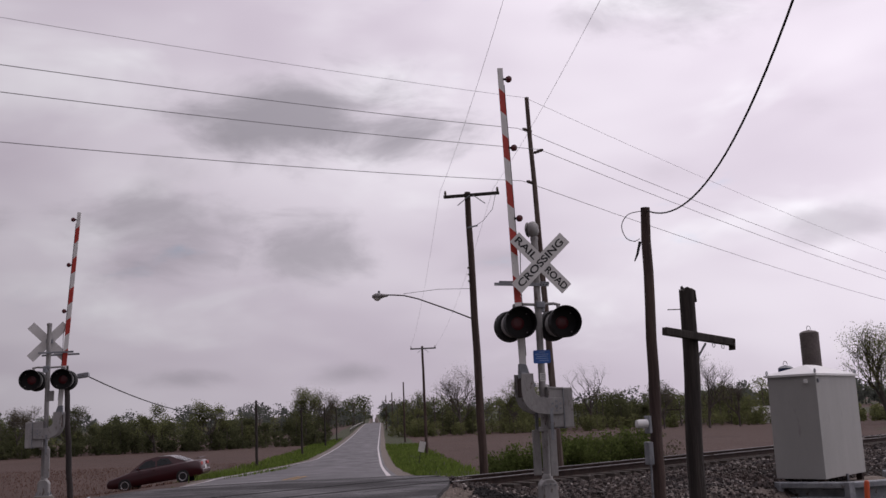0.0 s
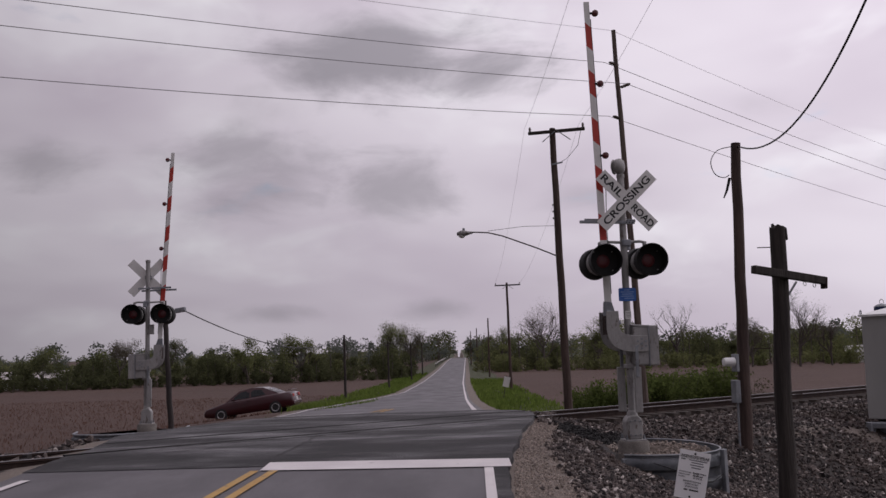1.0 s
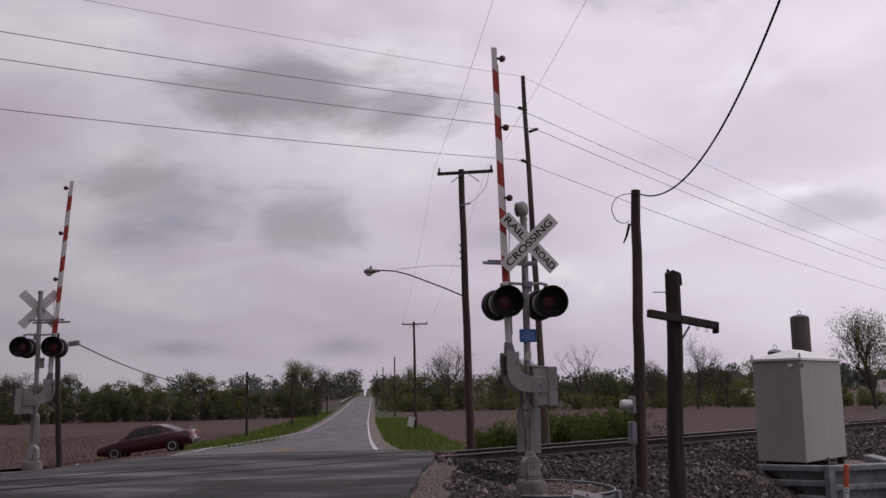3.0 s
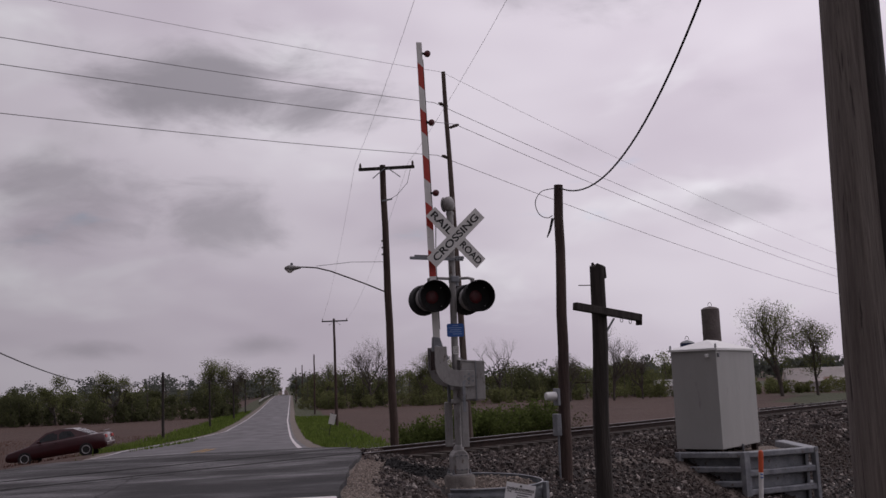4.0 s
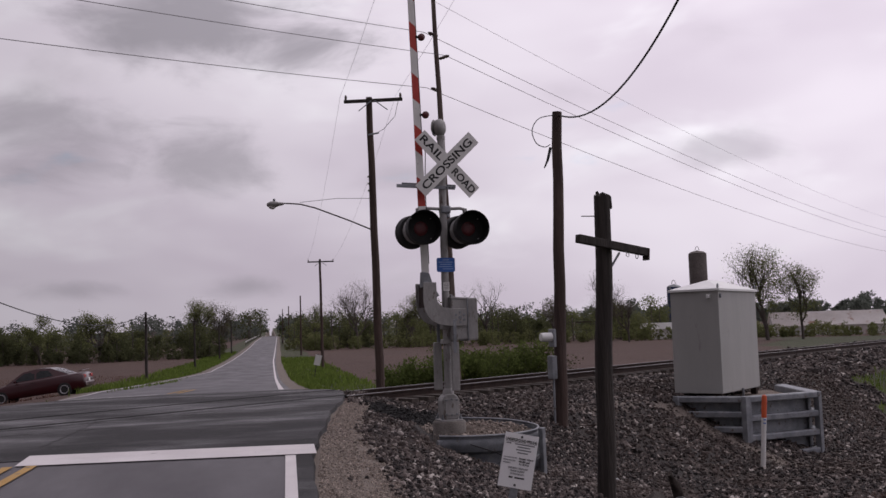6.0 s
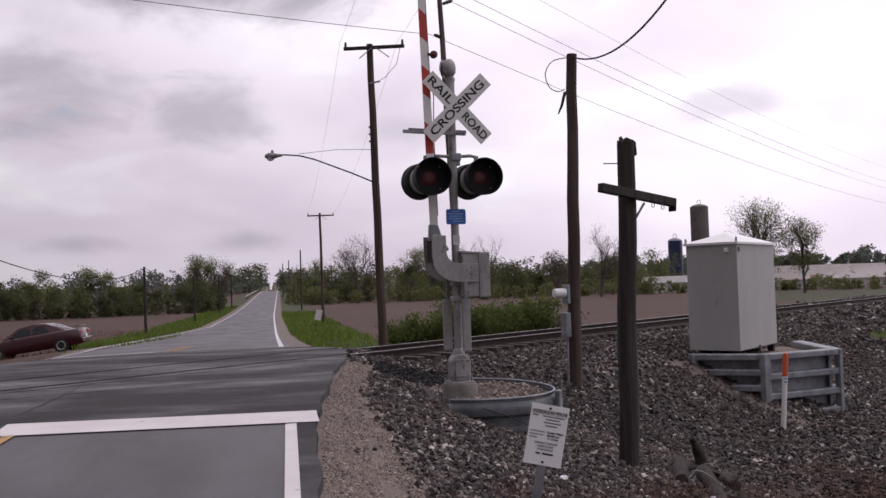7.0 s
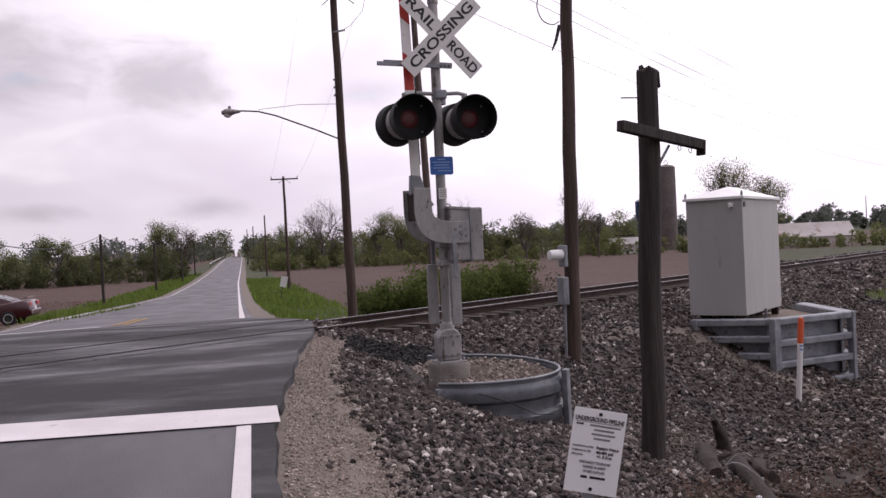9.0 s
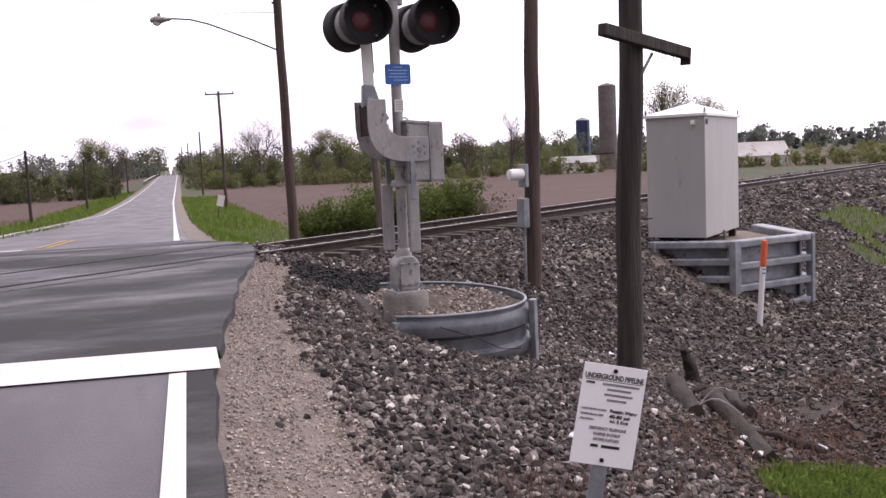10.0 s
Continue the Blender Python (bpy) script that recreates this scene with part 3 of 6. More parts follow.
def paint(name, x0, x1, y0, y1, mat, label, skew=0.0, cols=2):
    n = max(2, int(abs(y1 - y0) / (0.3 if y1 < 20 else 3)) + 1)
    ys = np.linspace(y0, y1, n)
    return ribbon(name, list(ys), lambda y: x0 + drift(y) + skew * (y - y1), lambda y: x1 + drift(y) + skew * (y - y1), mat, 0.013, cols, label, "road marking")


paint("edge_line", -2.50, -2.385, -9, -3.10, M_WHITE, "white painted edge line on the road", 0.017)
paint("edge_line", -2.60, -2.485, -40, -9, M_WHITE, "white painted edge line on the road")
paint("edge_line", -2.44, -2.30, 12.9, 425, M_WHITE, "white painted edge line on the road")
paint("edge_line", -8.37, -8.25, -40, -3.2, M_WHITE, "white painted edge line on the road")
ribbon("edge_line", list(np.arange(13.4, 60, 1.0)) + list(np.arange(60, 425, 4.0)), lambda y: side_l(y) + 0.16, lambda y: side_l(y) + 0.28, M_WHITE, 0.013, 2, "white painted edge line on the road", "road marking")
for x0, x1, y0, y1, tilt, lab in ((-5.40, -2.15, -2.88, -2.22, -0.055, "wide white stop line before the crossing"), (-8.45, -5.65, 12.35, 12.95, 0.0, "wide white stop line beyond the crossing")):
    v = [(x, y + tilt * (x - x0), 0) for y in np.linspace(y0, y1, 4) for x in np.linspace(x0, x1, 10)]
    v = [(x, y, float(road_height(y) - fall(x, y)) + 0.0135) for x, y, z in v]
    tagged(sheet(v, grid_faces(10, 4), "stop_line", M_WHITE), lab, "road marking", kind="structure")
for a, b, shift in ((-40, -9, -0.305), (-9, -2.90, 0.0), (13.4, 19.5, 0.0)):
    for x in (-5.52 + shift, -5.27 + shift):
        paint("centre_line", x, x + 0.11, a, b, M_YELLOW, "yellow painted double centre line", 0.05 if a == -9 else 0.0)


def crack(points, width, seed):
    """A wandering dark crack in the crossing's pavement."""
    r = random.Random(seed)
    v, f = [], []
    for (x0, y0), (x1, y1) in zip(points, points[1:]):
        n = max(2, int(math.hypot(x1 - x0, y1 - y0) / 0.12))
        for k in range(n):
            u = k / n
            x, y = x0 + (x1 - x0) * u + r.uniform(-0.035, 0.035), y0 + (y1 - y0) * u + r.uniform(-0.035, 0.035)
            w, z = width * r.uniform(0.3, 1.2), float(road_height(y)) + 0.0125
            v += [(x - w * 0.5, y + w * 0.5, z), (x + w * 0.5, y - w * 0.5, z)]
    f = [(2 * k, 2 * k + 1, 2 * k + 3, 2 * k + 2) for k in range(len(v) // 2 - 1)]
    tagged(sheet(v, f, "pavement_crack", M_SEAM), "dark crack wandering over the crossing pavement", "crack", kind="structure")


for k, (pts, w) in enumerate(((((-8.6, -0.6), (-6.0, 0.9), (-3.2, 3.0), (-1.9, 4.1)), 0.05), (((-8.5, -1.6), (-6.5, -0.3), (-4.6, 0.5)), 0.035), (((-6.8, 4.6), (-4.5, 6.5), (-2.4, 8.2)), 0.04),
                              (((-8.9, 6.0), (-6.2, 8.1), (-4.2, 9.4)), 0.03), (((-5.4, -1.6), (-5.3, 0.8), (-5.45, 3.2)), 0.02))):
    crack(pts, w, k)


# ---- railway ----
def along(s, off, z):
    """A place s metres along the near rail, off metres towards the near side."""
    return (TRACK.x + s * TU[0] + off * TN[0], TRACK.y + s * TU[1] + off * TN[1], z)


RAIL_TOP = 0.268
rail_outline = [(-0.07, 0), (0.07, 0), (0.07, 0.012), (0.012, 0.03), (0.010, 0.115), (0.036, 0.13), (0.036, 0.158), (-0.036, 0.158), (-0.036, 0.13), (-0.010, 0.115), (-0.012, 0.03), (-0.07, 0.012)]
for off, gap in ((0.0, (-9.75, 0.12)), (-1.505, (-8.6, 1.35))):
    for s0, s1 in ((gap[1], 330.0), (-90.0, gap[0])):
        t = thing("rail", pose(*along((s0 + s1) / 2, off, RAIL_TOP - 0.19 + 0.025 * off), 0, 0, math.degrees(TA)), "rusty steel rail with a polished running top", "rail", "rails of the track")
        b = prism(rail_outline, s1 - s0)
        bmesh.ops.rotate(b, matrix=Matrix.Rotation(radians(90), 3, "Z"), verts=b.verts)
        part("rail_web", b, M_RAIL, t)
        part("railhead", box((s1 - s0, 0.060, 0.008), (0, 0, 0.162), bevel=0.002), M_RAILTOP, t, "bright polished railhead")
for off, w in ((0.0, 0.085), (-1.505, 0.04)):
    b = bmesh.new()
    lo, hi = (-9.75 if off > -1 else -8.6), (0.1 if off > -1 else 1.2)
    box((hi - lo, w, 0.05), ((hi + lo) / 2, 0, 0), bevel=0.004, bm=b)
    ob = part("crossing_seam", b, M_SEAM)
    ob.matrix_world = pose(*along(0, off, RAIL_TOP - 0.026), 0, 0, math.degrees(TA))
    tagged(ob, "dark tar joint beside the rail in the pavement", "joint", kind="structure")
tie_mesh = None
track_ties = thing("track_ties", pose(*along(0, -0.75, 0.02), 0, 0, math.degrees(TA)), "dark creosoted wooden sleepers half sunk in ballast", "sleepers", kind="structure")
for i in range(150):
    s = 1.6 + i * 0.52 if i < 120 else -10.6 - (i - 120) * 0.52
    if tie_mesh is None:
        ob = part("tie", box((0.22, 2.6, 0.16), (0, 0, 0), bevel=0.012), M_TIE, track_ties)
        tie_mesh = ob.data
    else:
        ob = new("tie", tie_mesh)
        ob.parent = track_ties
    ob.matrix_local = pose(s + 0.03 * math.sin(i * 7.1), 0.03 * math.sin(i * 3.3), -0.005, 0, 0, 1.2 * math.sin(i * 5.3))


# ---- crossing signal ----
def crossbuck_blade(name, turn, depth, words, parent, z):
    """One white blade of the crossbuck, turned by that many degrees in its plane; words: (text, place along it, width)."""
    blade = part(name, box((1.219, 0.006, 0.229), bevel=0.0), M_SIGNW, parent)
    blade.matrix_local = pose(0.05, depth, z, 0, -turn, 0)
    for text, x, w in words:
        lettering(text, 0.165, M_INK, blade, pose(x, -0.0045, -0.002), "lettering", w)
    for x in (-0.02, 0.02):
        part("bolt", lathe([(0.008, 0), (0.008, 0.006)], pose(x * 2, -0.003, x * 3, 90)), M_SILVER, blade)
    return blade


def flasher(parent, x, z, facing):
    """A round flashing lamp with its deep black hood; facing -1 looks towards -y, 1 towards +y."""
    turn = pose(x, 0.0, z, 90 if facing < 0 else -90, 0, 0)
    hood = part("hood", lathe([(0.185, 0.16), (0.245, 0.17), (0.250, 0.19), (0.262, 0.40), (0.252, 0.405), (0.240, 0.150), (0.16, 0.145), (0.15, 0.14)], turn, 36), M_BLACK, parent, "deep black round hood", 40)
    part("lens", lathe([(0.108, 0.145), (0.108, 0.165), (0.08, 0.178), (0.04, 0.184), (0.004, 0.185)], turn, 28), M_LENS, hood, "dark red glass lens", 40)
    part("housing", lathe([(0.12, 0.0), (0.19, 0.02), (0.205, 0.05), (0.205, 0.135)], turn, 32), M_SILVER, parent, "pale grey lamp housing", 40)
    for k in range(4):
        a = math.radians(45 + 90 * k)
        part("screw", lathe([(0.012, 0.155), (0.012, 0.18)], turn @ pose(0.215 * math.cos(a), 0.215 * math.sin(a), 0), 8), M_SILVER, hood)


def gate_signal(at, arm_lean, bell, label, arm_len):
    """A mast with crossbuck, two pairs of flashers, gate mechanism and a raised striped arm."""
    t = thing("crossing_signal", at, label, "railroad signal", "signals of the crossing")
    # foundation and junction base
    part("foundation", lathe([(0.25, -0.6), (0.25, 0.09), (0.23, 0.12), (0.02, 0.12)], None, 26), M_CONC, t, "round concrete foundation", 40)
    flange = part("base_flange", box((0.34, 0.34, 0.03), (0, 0, 0.13), bevel=0.010), M_SILVER, t)
    for x in (-0.14, 0.14):
        for y in (-0.14, 0.14):
            part("anchor_bolt", lathe([(0.022, 0.145), (0.022, 0.175), (0.012, 0.175), (0.012, 0.22), (0.003, 0.22)], pose(x, y, 0), 8), M_GALV, flange)
    jb = part("junction_base", prism([(-0.115, 0.145), (0.115, 0.145), (0.135, 0.20), (0.135, 0.43), (0.10, 0.49), (0.06, 0.52), (-0.06, 0.52), (-0.10, 0.49), (-0.135, 0.43), (-0.135, 0.20)], 0.25, None, 0.016), M_SILVER, t)
    part("cover_plate", box((0.20, 0.02, 0.25), (0, -0.13, 0.325), bevel=0.008), M_SILVER, jb)
    for x, z in ((-0.08, 0.22), (0.08, 0.22), (-0.08, 0.43), (0.08, 0.43), (0.0, 0.44), (0.0, 0.21)):
        part("bolt", lathe([(0.014, 0), (0.014, 0.02)], pose(x, -0.139, z, 90), 8), M_GALV, jb)
    mast = part("mast", tube([(0, 0, 0.45), (0, 0, 4.42)], 0.0575, 20), M_SILVER, t, "", 40)
    part("collar", lathe([(0.085, 0.46), (0.085, 0.56), (0.06, 0.60)], None, 20), M_SILVER, mast, "", 40)
    part("cap", lathe([(0.066, 4.40), (0.066, 4.45), (0.04, 4.47), (0.004, 4.475)], None, 20), M_SILVER, mast, "", 40)
    for z in (1.52, 1.30):
        clamp = box((0.20, 0.17, 0.07), (0.02, 0, z), bevel=0.012)
        part("clamp", clamp, M_SILVER, mast)
    part("id_label", box((0.10, 0.003, 0.13), (0, -0.0605, 2.13)), M_SIGNW, mast, "small white printed sticker")
    for k in range(4):
        part("print_bar", box((0.075, 0.002, 0.008), (0, -0.063, 2.17 - 0.025 * k)), M_INKGREY, mast)
    # bell on the top
    if bell:
        b = part("bell", lathe([(0.02, -0.085), (0.085, -0.08), (0.125, -0.05), (0.135, 0.0), (0.13, 0.035), (0.095, 0.07), (0.03, 0.085)], pose(-0.01, 0.0, 4.59, 90, 0, 55), 26), M_SILVER, t, "round grey warning bell", 50)
        part("gong", lathe([(0.004, -0.135), (0.06, -0.13), (0.115, -0.108), (0.13, -0.09)], pose(-0.01, 0.0, 4.59, 90, 0, 55), 26), M_SILVER, b, "", 50)
        part("bell_stem", tube([(0, 0, 4.44), (0, 0, 4.56)], 0.035, 12), M_SILVER, b, "", 40)
    # crossbuck, its bracket and the bars behind
    part("bracket", box((0.16, 0.12, 0.10), (0.0, -0.06, 4.0), bevel=0.01), M_GALV, t)
    tilt = -0.8
    crossbuck_blade("blade", -45 + tilt, -0.128, (("RAIL", -0.345, 0.455), ("ROAD", 0.36, 0.455)), t, 4.0)
    crossbuck_blade("blade", 45 + tilt, -0.137, (("CROSSING", 0.0, 1.07),), t, 4.0)
    for z, x0, x1, y in ((3.70, -0.62, 0.24, 0.075), (3.65, -0.74, 0.18, -0.075)):
        bar = part("support_bar", box((x1 - x0, 0.025, 0.05), ((x0 + x1) / 2, y, z), (0, 1.5, 0), bevel=0.006), M_GALV, t)
        for k in range(3):
            part("hole_plug", lathe([(0.010, 0), (0.010, 0.006)], pose(x1 - 0.04 - 0.05 * k, y - 0.012, z - 0.01, 90), 8), M_BLACK, bar)
    # flashers on their crossarm
    arm = part("lamp_arm", tube([(-0.42, 0, 3.31), (-0.33, 0, 3.335), (0, 0, 3.32), (0.27, 0, 3.335), (0.38, 0, 3.31)], 0.024, 12), M_SILVER, t, "", 40)
    part("arm_clamp", box((0.15, 0.17, 0.11), (0.03, 0, 3.31), bevel=0.02), M_GALV, arm)
    part("junction_box", lathe([(0.02, 0), (0.07, 0.01), (0.07, 0.10), (0.02, 0.12)], pose(0.05, 0.03, 3.19), 14), M_GALV, arm, "", 40)
    for x in (-0.375, 0.375):
        part("lamp_drop", tube([(x - 0.03, 0, 3.32), (x - 0.03, 0, 3.17)], 0.03, 10), M_SILVER, arm, "", 40)
        pair = new("lamp_pair")
        pair.parent = t
        flasher(pair, 0, 0, -1)
        flasher(pair, 0, 0, 1)
        pair.matrix_local = pose(x - 0.03, 0, 3.0)
    # blue notice
    if bell:
        rc = [(sx * 0.12 + 0.025 * math.cos(a), 2.46 + sz * 0.0825 + 0.025 * math.sin(a)) for sx, sz, a0 in ((1, 1, 0), (-1, 1, 90), (-1, -1, 180), (1, -1, 270)) for a in (radians(a0 + q) for q in (0, 30, 60, 90))]
        sign = part("notice", prism(rc, 0.004, pose(0, -0.066, 0)), M_BLUE, t, "small blue notice with pale print")
        for k, (w, x) in enumerate(((0.10, 0), (0.22, 0), (0.18, 0), (0.21, 0), (0.16, 0.03))):
            part("print_bar", box((w, 0.002, 0.008), (x, -0.0695, 2.535 - 0.034 * k)), M_PALEBLUE, sign)
    else:
        part("side_box", box((0.13, 0.10, 0.26), (-0.11, 0.05, 2.6), bevel=0.015), M_SILVER, t, "small grey junction box")
    # gate mechanism with its two curved arm brackets
    mech_at = pose(-0.05, 0, -0.07)
    made = set(t.children)
    mech = part("mechanism_box", box((0.26, 0.36, 0.62), (0.21, 0.0, 1.70), bevel=0.02), M_SILVER, t)
    door = part("mechanism_door", box((0.17, 0.40, 0.64), (0.415, 0.02, 1.70), bevel=0.025), M_SILVER, mech)
    part("hinge_strip", box((0.014, 0.41, 0.655), (0.335, 0.01, 1.70), bevel=0.004), M_GALV, mech)
    part("lifting_eye", tube([(0.13 + 0.035 * math.cos(a), 0, 2.04 + 0.035 * math.sin(a)) for a in np.linspace(0, 6.28, 12)], 0.008, 6), M_GALV, mech)
    part("lid", box((0.28, 0.38, 0.035), (0.21, 0, 2.015), (0, 5, 0), bevel=0.01), M_SILVER, mech)
    outline = [(-0.36, 2.26), (-0.36, 1.98), (-0.345, 1.86), (-0.30, 1.75), (-0.22, 1.67), (-0.10, 1.62), (0.05, 1.60), (0.29, 1.60), (0.31, 1.62), (0.31, 1.84), (0.29, 1.86),
               (0.06, 1.865), (-0.05, 1.88), (-0.12, 1.93), (-0.15, 2.00), (-0.155, 2.26)]
    for y, lab in ((-0.215, "curved grey arm bracket"), (0.215, "curved grey arm bracket")):
        br = part("arm_bracket", prism(outline, 0.022, pose(0, y, 0), 0.006), M_SILVER, t, lab)
        for k in range(6):
            a = math.radians(60 * k + 30)
            part("bolt", lathe([(0.019, -0.02), (0.019, 0.02)], pose(0.20 + 0.075 * math.cos(a), y, 1.73 + 0.075 * math.sin(a), 90), 8), M_GALV, br)
        part("bolt", lathe([(0.026, -0.025), (0.026, 0.025)], pose(0.20, y, 1.73, 90), 8), M_GALV, br)
    # web takes the dark rail colour to stand for shade between the brackets
    part("bracket_web", box((0.025, 0.40, 0.34), (-0.30, 0, 2.06), bevel=0.005), M_RAIL, t, "plate between the arm brackets, coloured dark for the shade inside")
    for x, w, y in ((-0.045, 0.125, 0.215), (0.115, 0.115, -0.215)):
        part("counterweight", box((w, 0.06, 0.72), (x, y * 0.9, 1.0), bevel=0.012), M_SILVER, t, "hanging grey counterweight plate")
        part("counterweight_arm", box((0.05, 0.03, 0.5), (x * 0.8 + 0.02, y, 1.45), bevel=0.006), M_GALV, t)
    for ob in set(t.children) - made:
        ob.matrix_local = mech_at
    # raised arm
    g = new("gate_arm")
    g.parent = t
    g.matrix_local = pose(-0.31, -0.02, 2.18, 0, arm_lean, 0)
    g["label"] = "raised gate arm with red and white slanted stripes"
    part("arm_socket", prism([(-0.09, -0.06), (0.10, -0.02), (0.05, 0.16), (-0.07, 0.18)], 0.10, None, 0.01), M_GALV, g)
    z, k = 0.16, 0
    part("arm_tube", box((0.115, 0.035, 1.02), (0, 0, z + 0.51), bevel=0.008), M_SIGNW, g, "plain grey-white lower tube")
    z += 1.02
    n = int((arm_len - z) / 0.405)
    width = lambda h: 0.120 - 0.030 * h / arm_len
    for k in range(n):
        h0, h1 = z + k * 0.405, z + (k + 1) * 0.405
        w0, w1, s = width(h0) / 2, width(h1) / 2, 0.045
        first, last = (0 if k == 0 else s), (0 if k == n - 1 else s)
        part("stripe", prism([(-w0, h0 + first), (w0, h0 - first), (w1, h1 - last), (-w1, h1 + last)], 0.030), M_RED if (n - k) % 2 == 0 else M_SIGNW, g, "red stripe" if (n - k) % 2 == 0 else "white stripe")
    top = z + n * 0.405
    for h in (top - 0.20, top - 1.42, top - 2.64):
        lamp = part("arm_lamp", lathe([(0.02, -0.05), (0.05, -0.035), (0.058, 0.0), (0.05, 0.035), (0.02, 0.05)], pose(0.135, -0.01, h, 90), 16), M_LENS, g, "small red arm lamp", 50)
        part("lamp_foot", box((0.07, 0.03, 0.035), (0.075, -0.01, h), bevel=0.006), M_BLACK, lamp)
    part("arm_cable", tube([(0.065, 0, 0.3), (0.068, -0.01, 1.5), (0.10, -0.01, 2.0), (0.062, 0, 2.2), (0.055, 0, top - 0.3)], 0.007, 6), M_WIRE, g)
    part("link", tube([(-0.05, -0.06, 0.02), (0.06, -0.06, -0.02), (0.16, -0.06, -0.20)], 0.028, 8), M_GALV, g)
    return t


gate_signal(pose(-0.02, 0.14, 0.04, 0, 0, 6.4), -1.5, True, "grey crossing signal mast with crossbuck, flashers and raised gate", 5.26)
gate_signal(pose(-11.06, 9.79, -0.09, 0, 0, 186.4), -3.6, False, "crossing signal seen from behind with raised striped gate", 5.35)


# ---- retaining ring round the near mast ----
def curve_through(pts, per=6):
    out = []
    for i in range(len(pts) - 1):
        p0, p1, p2, p3 = pts[max(i - 1, 0)], pts[i], pts[i + 1], pts[min(i + 2, len(pts) - 1)]
        for k in range(per):
            u = k / per
            out.append(tuple(0.5 * (2 * b + (c - a) * u + (2 * a - 5 * b + 4 * c - d) * u * u + (3 * b - a - 3 * c + d) * u ** 3) for a, b, c, d in zip(p0, p1, p2, p3)))
    return out + [tuple(pts[-1])]


def corrugated(path, z0, z1, thick=0.006, wave_h=0.055, pitch=0.31):
    """A bent steel sheet with rolled horizontal ribs that follows a plan path."""
    b = bmesh.new()
    rows = 24
    pv = [Vector(p) for p in path]
    cols = []
    for i, p in enumerate(pv):
        d = (pv[min(i + 1, len(pv) - 1)] - pv[max(i - 1, 0)]).normalized()
        nrm = Vector((d.y, -d.x))
        col = []
        for r in range(rows + 1):
            z = z1 + (z0 - z1) * r / rows
            ph = ((z1 - z) % pitch) / pitch
            bulge = wave_h * (0.5 - 0.5 * math.tanh(6 * math.cos(2 * math.pi * ph)))
            col.append((p.x + nrm.x * bulge, p.y + nrm.y * bulge, z))
        cols.append(col)
    grid = [[b.verts.new(v) for v in col] for col in cols]
    for c0, c1 in zip(grid, grid[1:]):
        for r in range(rows):
            b.faces.new((c0[r], c1[r], c1[r + 1], c0[r + 1]))
    bmesh.ops.solidify(b, geom=b.faces[:], thickness=thick)
    return b


ring_path = curve_through([(-0.30, -0.55), (0.0, -0.70), (0.32, -0.74), (0.75, -0.66), (1.14, -0.34), (1.36, 0.14), (1.38, 0.72), (1.18, 1.42), (0.72, 1.92), (0.12, 2.15)])
ring = thing("retaining_ring", pose(0, 0, 0), "bent galvanized ribbed steel ring round the signal foundation", "retaining wall")
part("ribbed_sheet", corrugated(ring_path, -1.0, 0.0), M_GALV, ring, "", 40)
part("top_roll", tube([(x, y, 0.005) for x, y in ring_path], 0.017, 8), M_GALV, ring, "rolled upper edge", 50)
part("end_post", box((0.12, 0.07, 1.2), (1.30, -0.28, -0.57), (0, -1.5, 52), bevel=0.01), M_GALV, ring)
part("end_post", box((0.07, 0.09, 0.9), (-0.30, -0.56, -0.5), (0, 0, 10), bevel=0.01), M_GALV, ring)
part("loose_wire", tube([(0.1, -0.78, -0.10), (0.45, -0.83, -0.22), (0.75, -0.78, -0.38), (1.0, -0.66, -0.42), (1.3, -0.3, -0.33)], 0.006, 5), M_WIRE, ring)
fill = bmesh.new()
inner = [(x * 0.97 + 0.01, y * 0.97 + 0.02) for x, y in ring_path] + [(-0.05, 1.7), (-0.18, 0.6)]
fv = [fill.verts.new((x, y, -0.055 + 0.01 * math.sin(9 * x) + 0.01 * math.sin(7 * y))) for x, y in inner]
mid = fill.verts.new((0.35, 0.6, 0.005))
for i in range(len(fv)):
    fill.faces.new((fv[i], fv[(i + 1) % len(fv)], mid))
bmesh.ops.subdivide_edges(fill, edges=fill.edges[:], cuts=3, use_grid_fill=True)
for v in fill.verts:
    v.co.z += 0.02 * noise.noise(v.co * 4)
bmesh.ops.extrude_face_region(fill, geom=fill.faces[:])
ob = part("ring_fill", fill, M_SOILFILL, None, "", 60)
tagged(ob, "brown gravelly soil filling the steel ring", "soil", kind="structure")


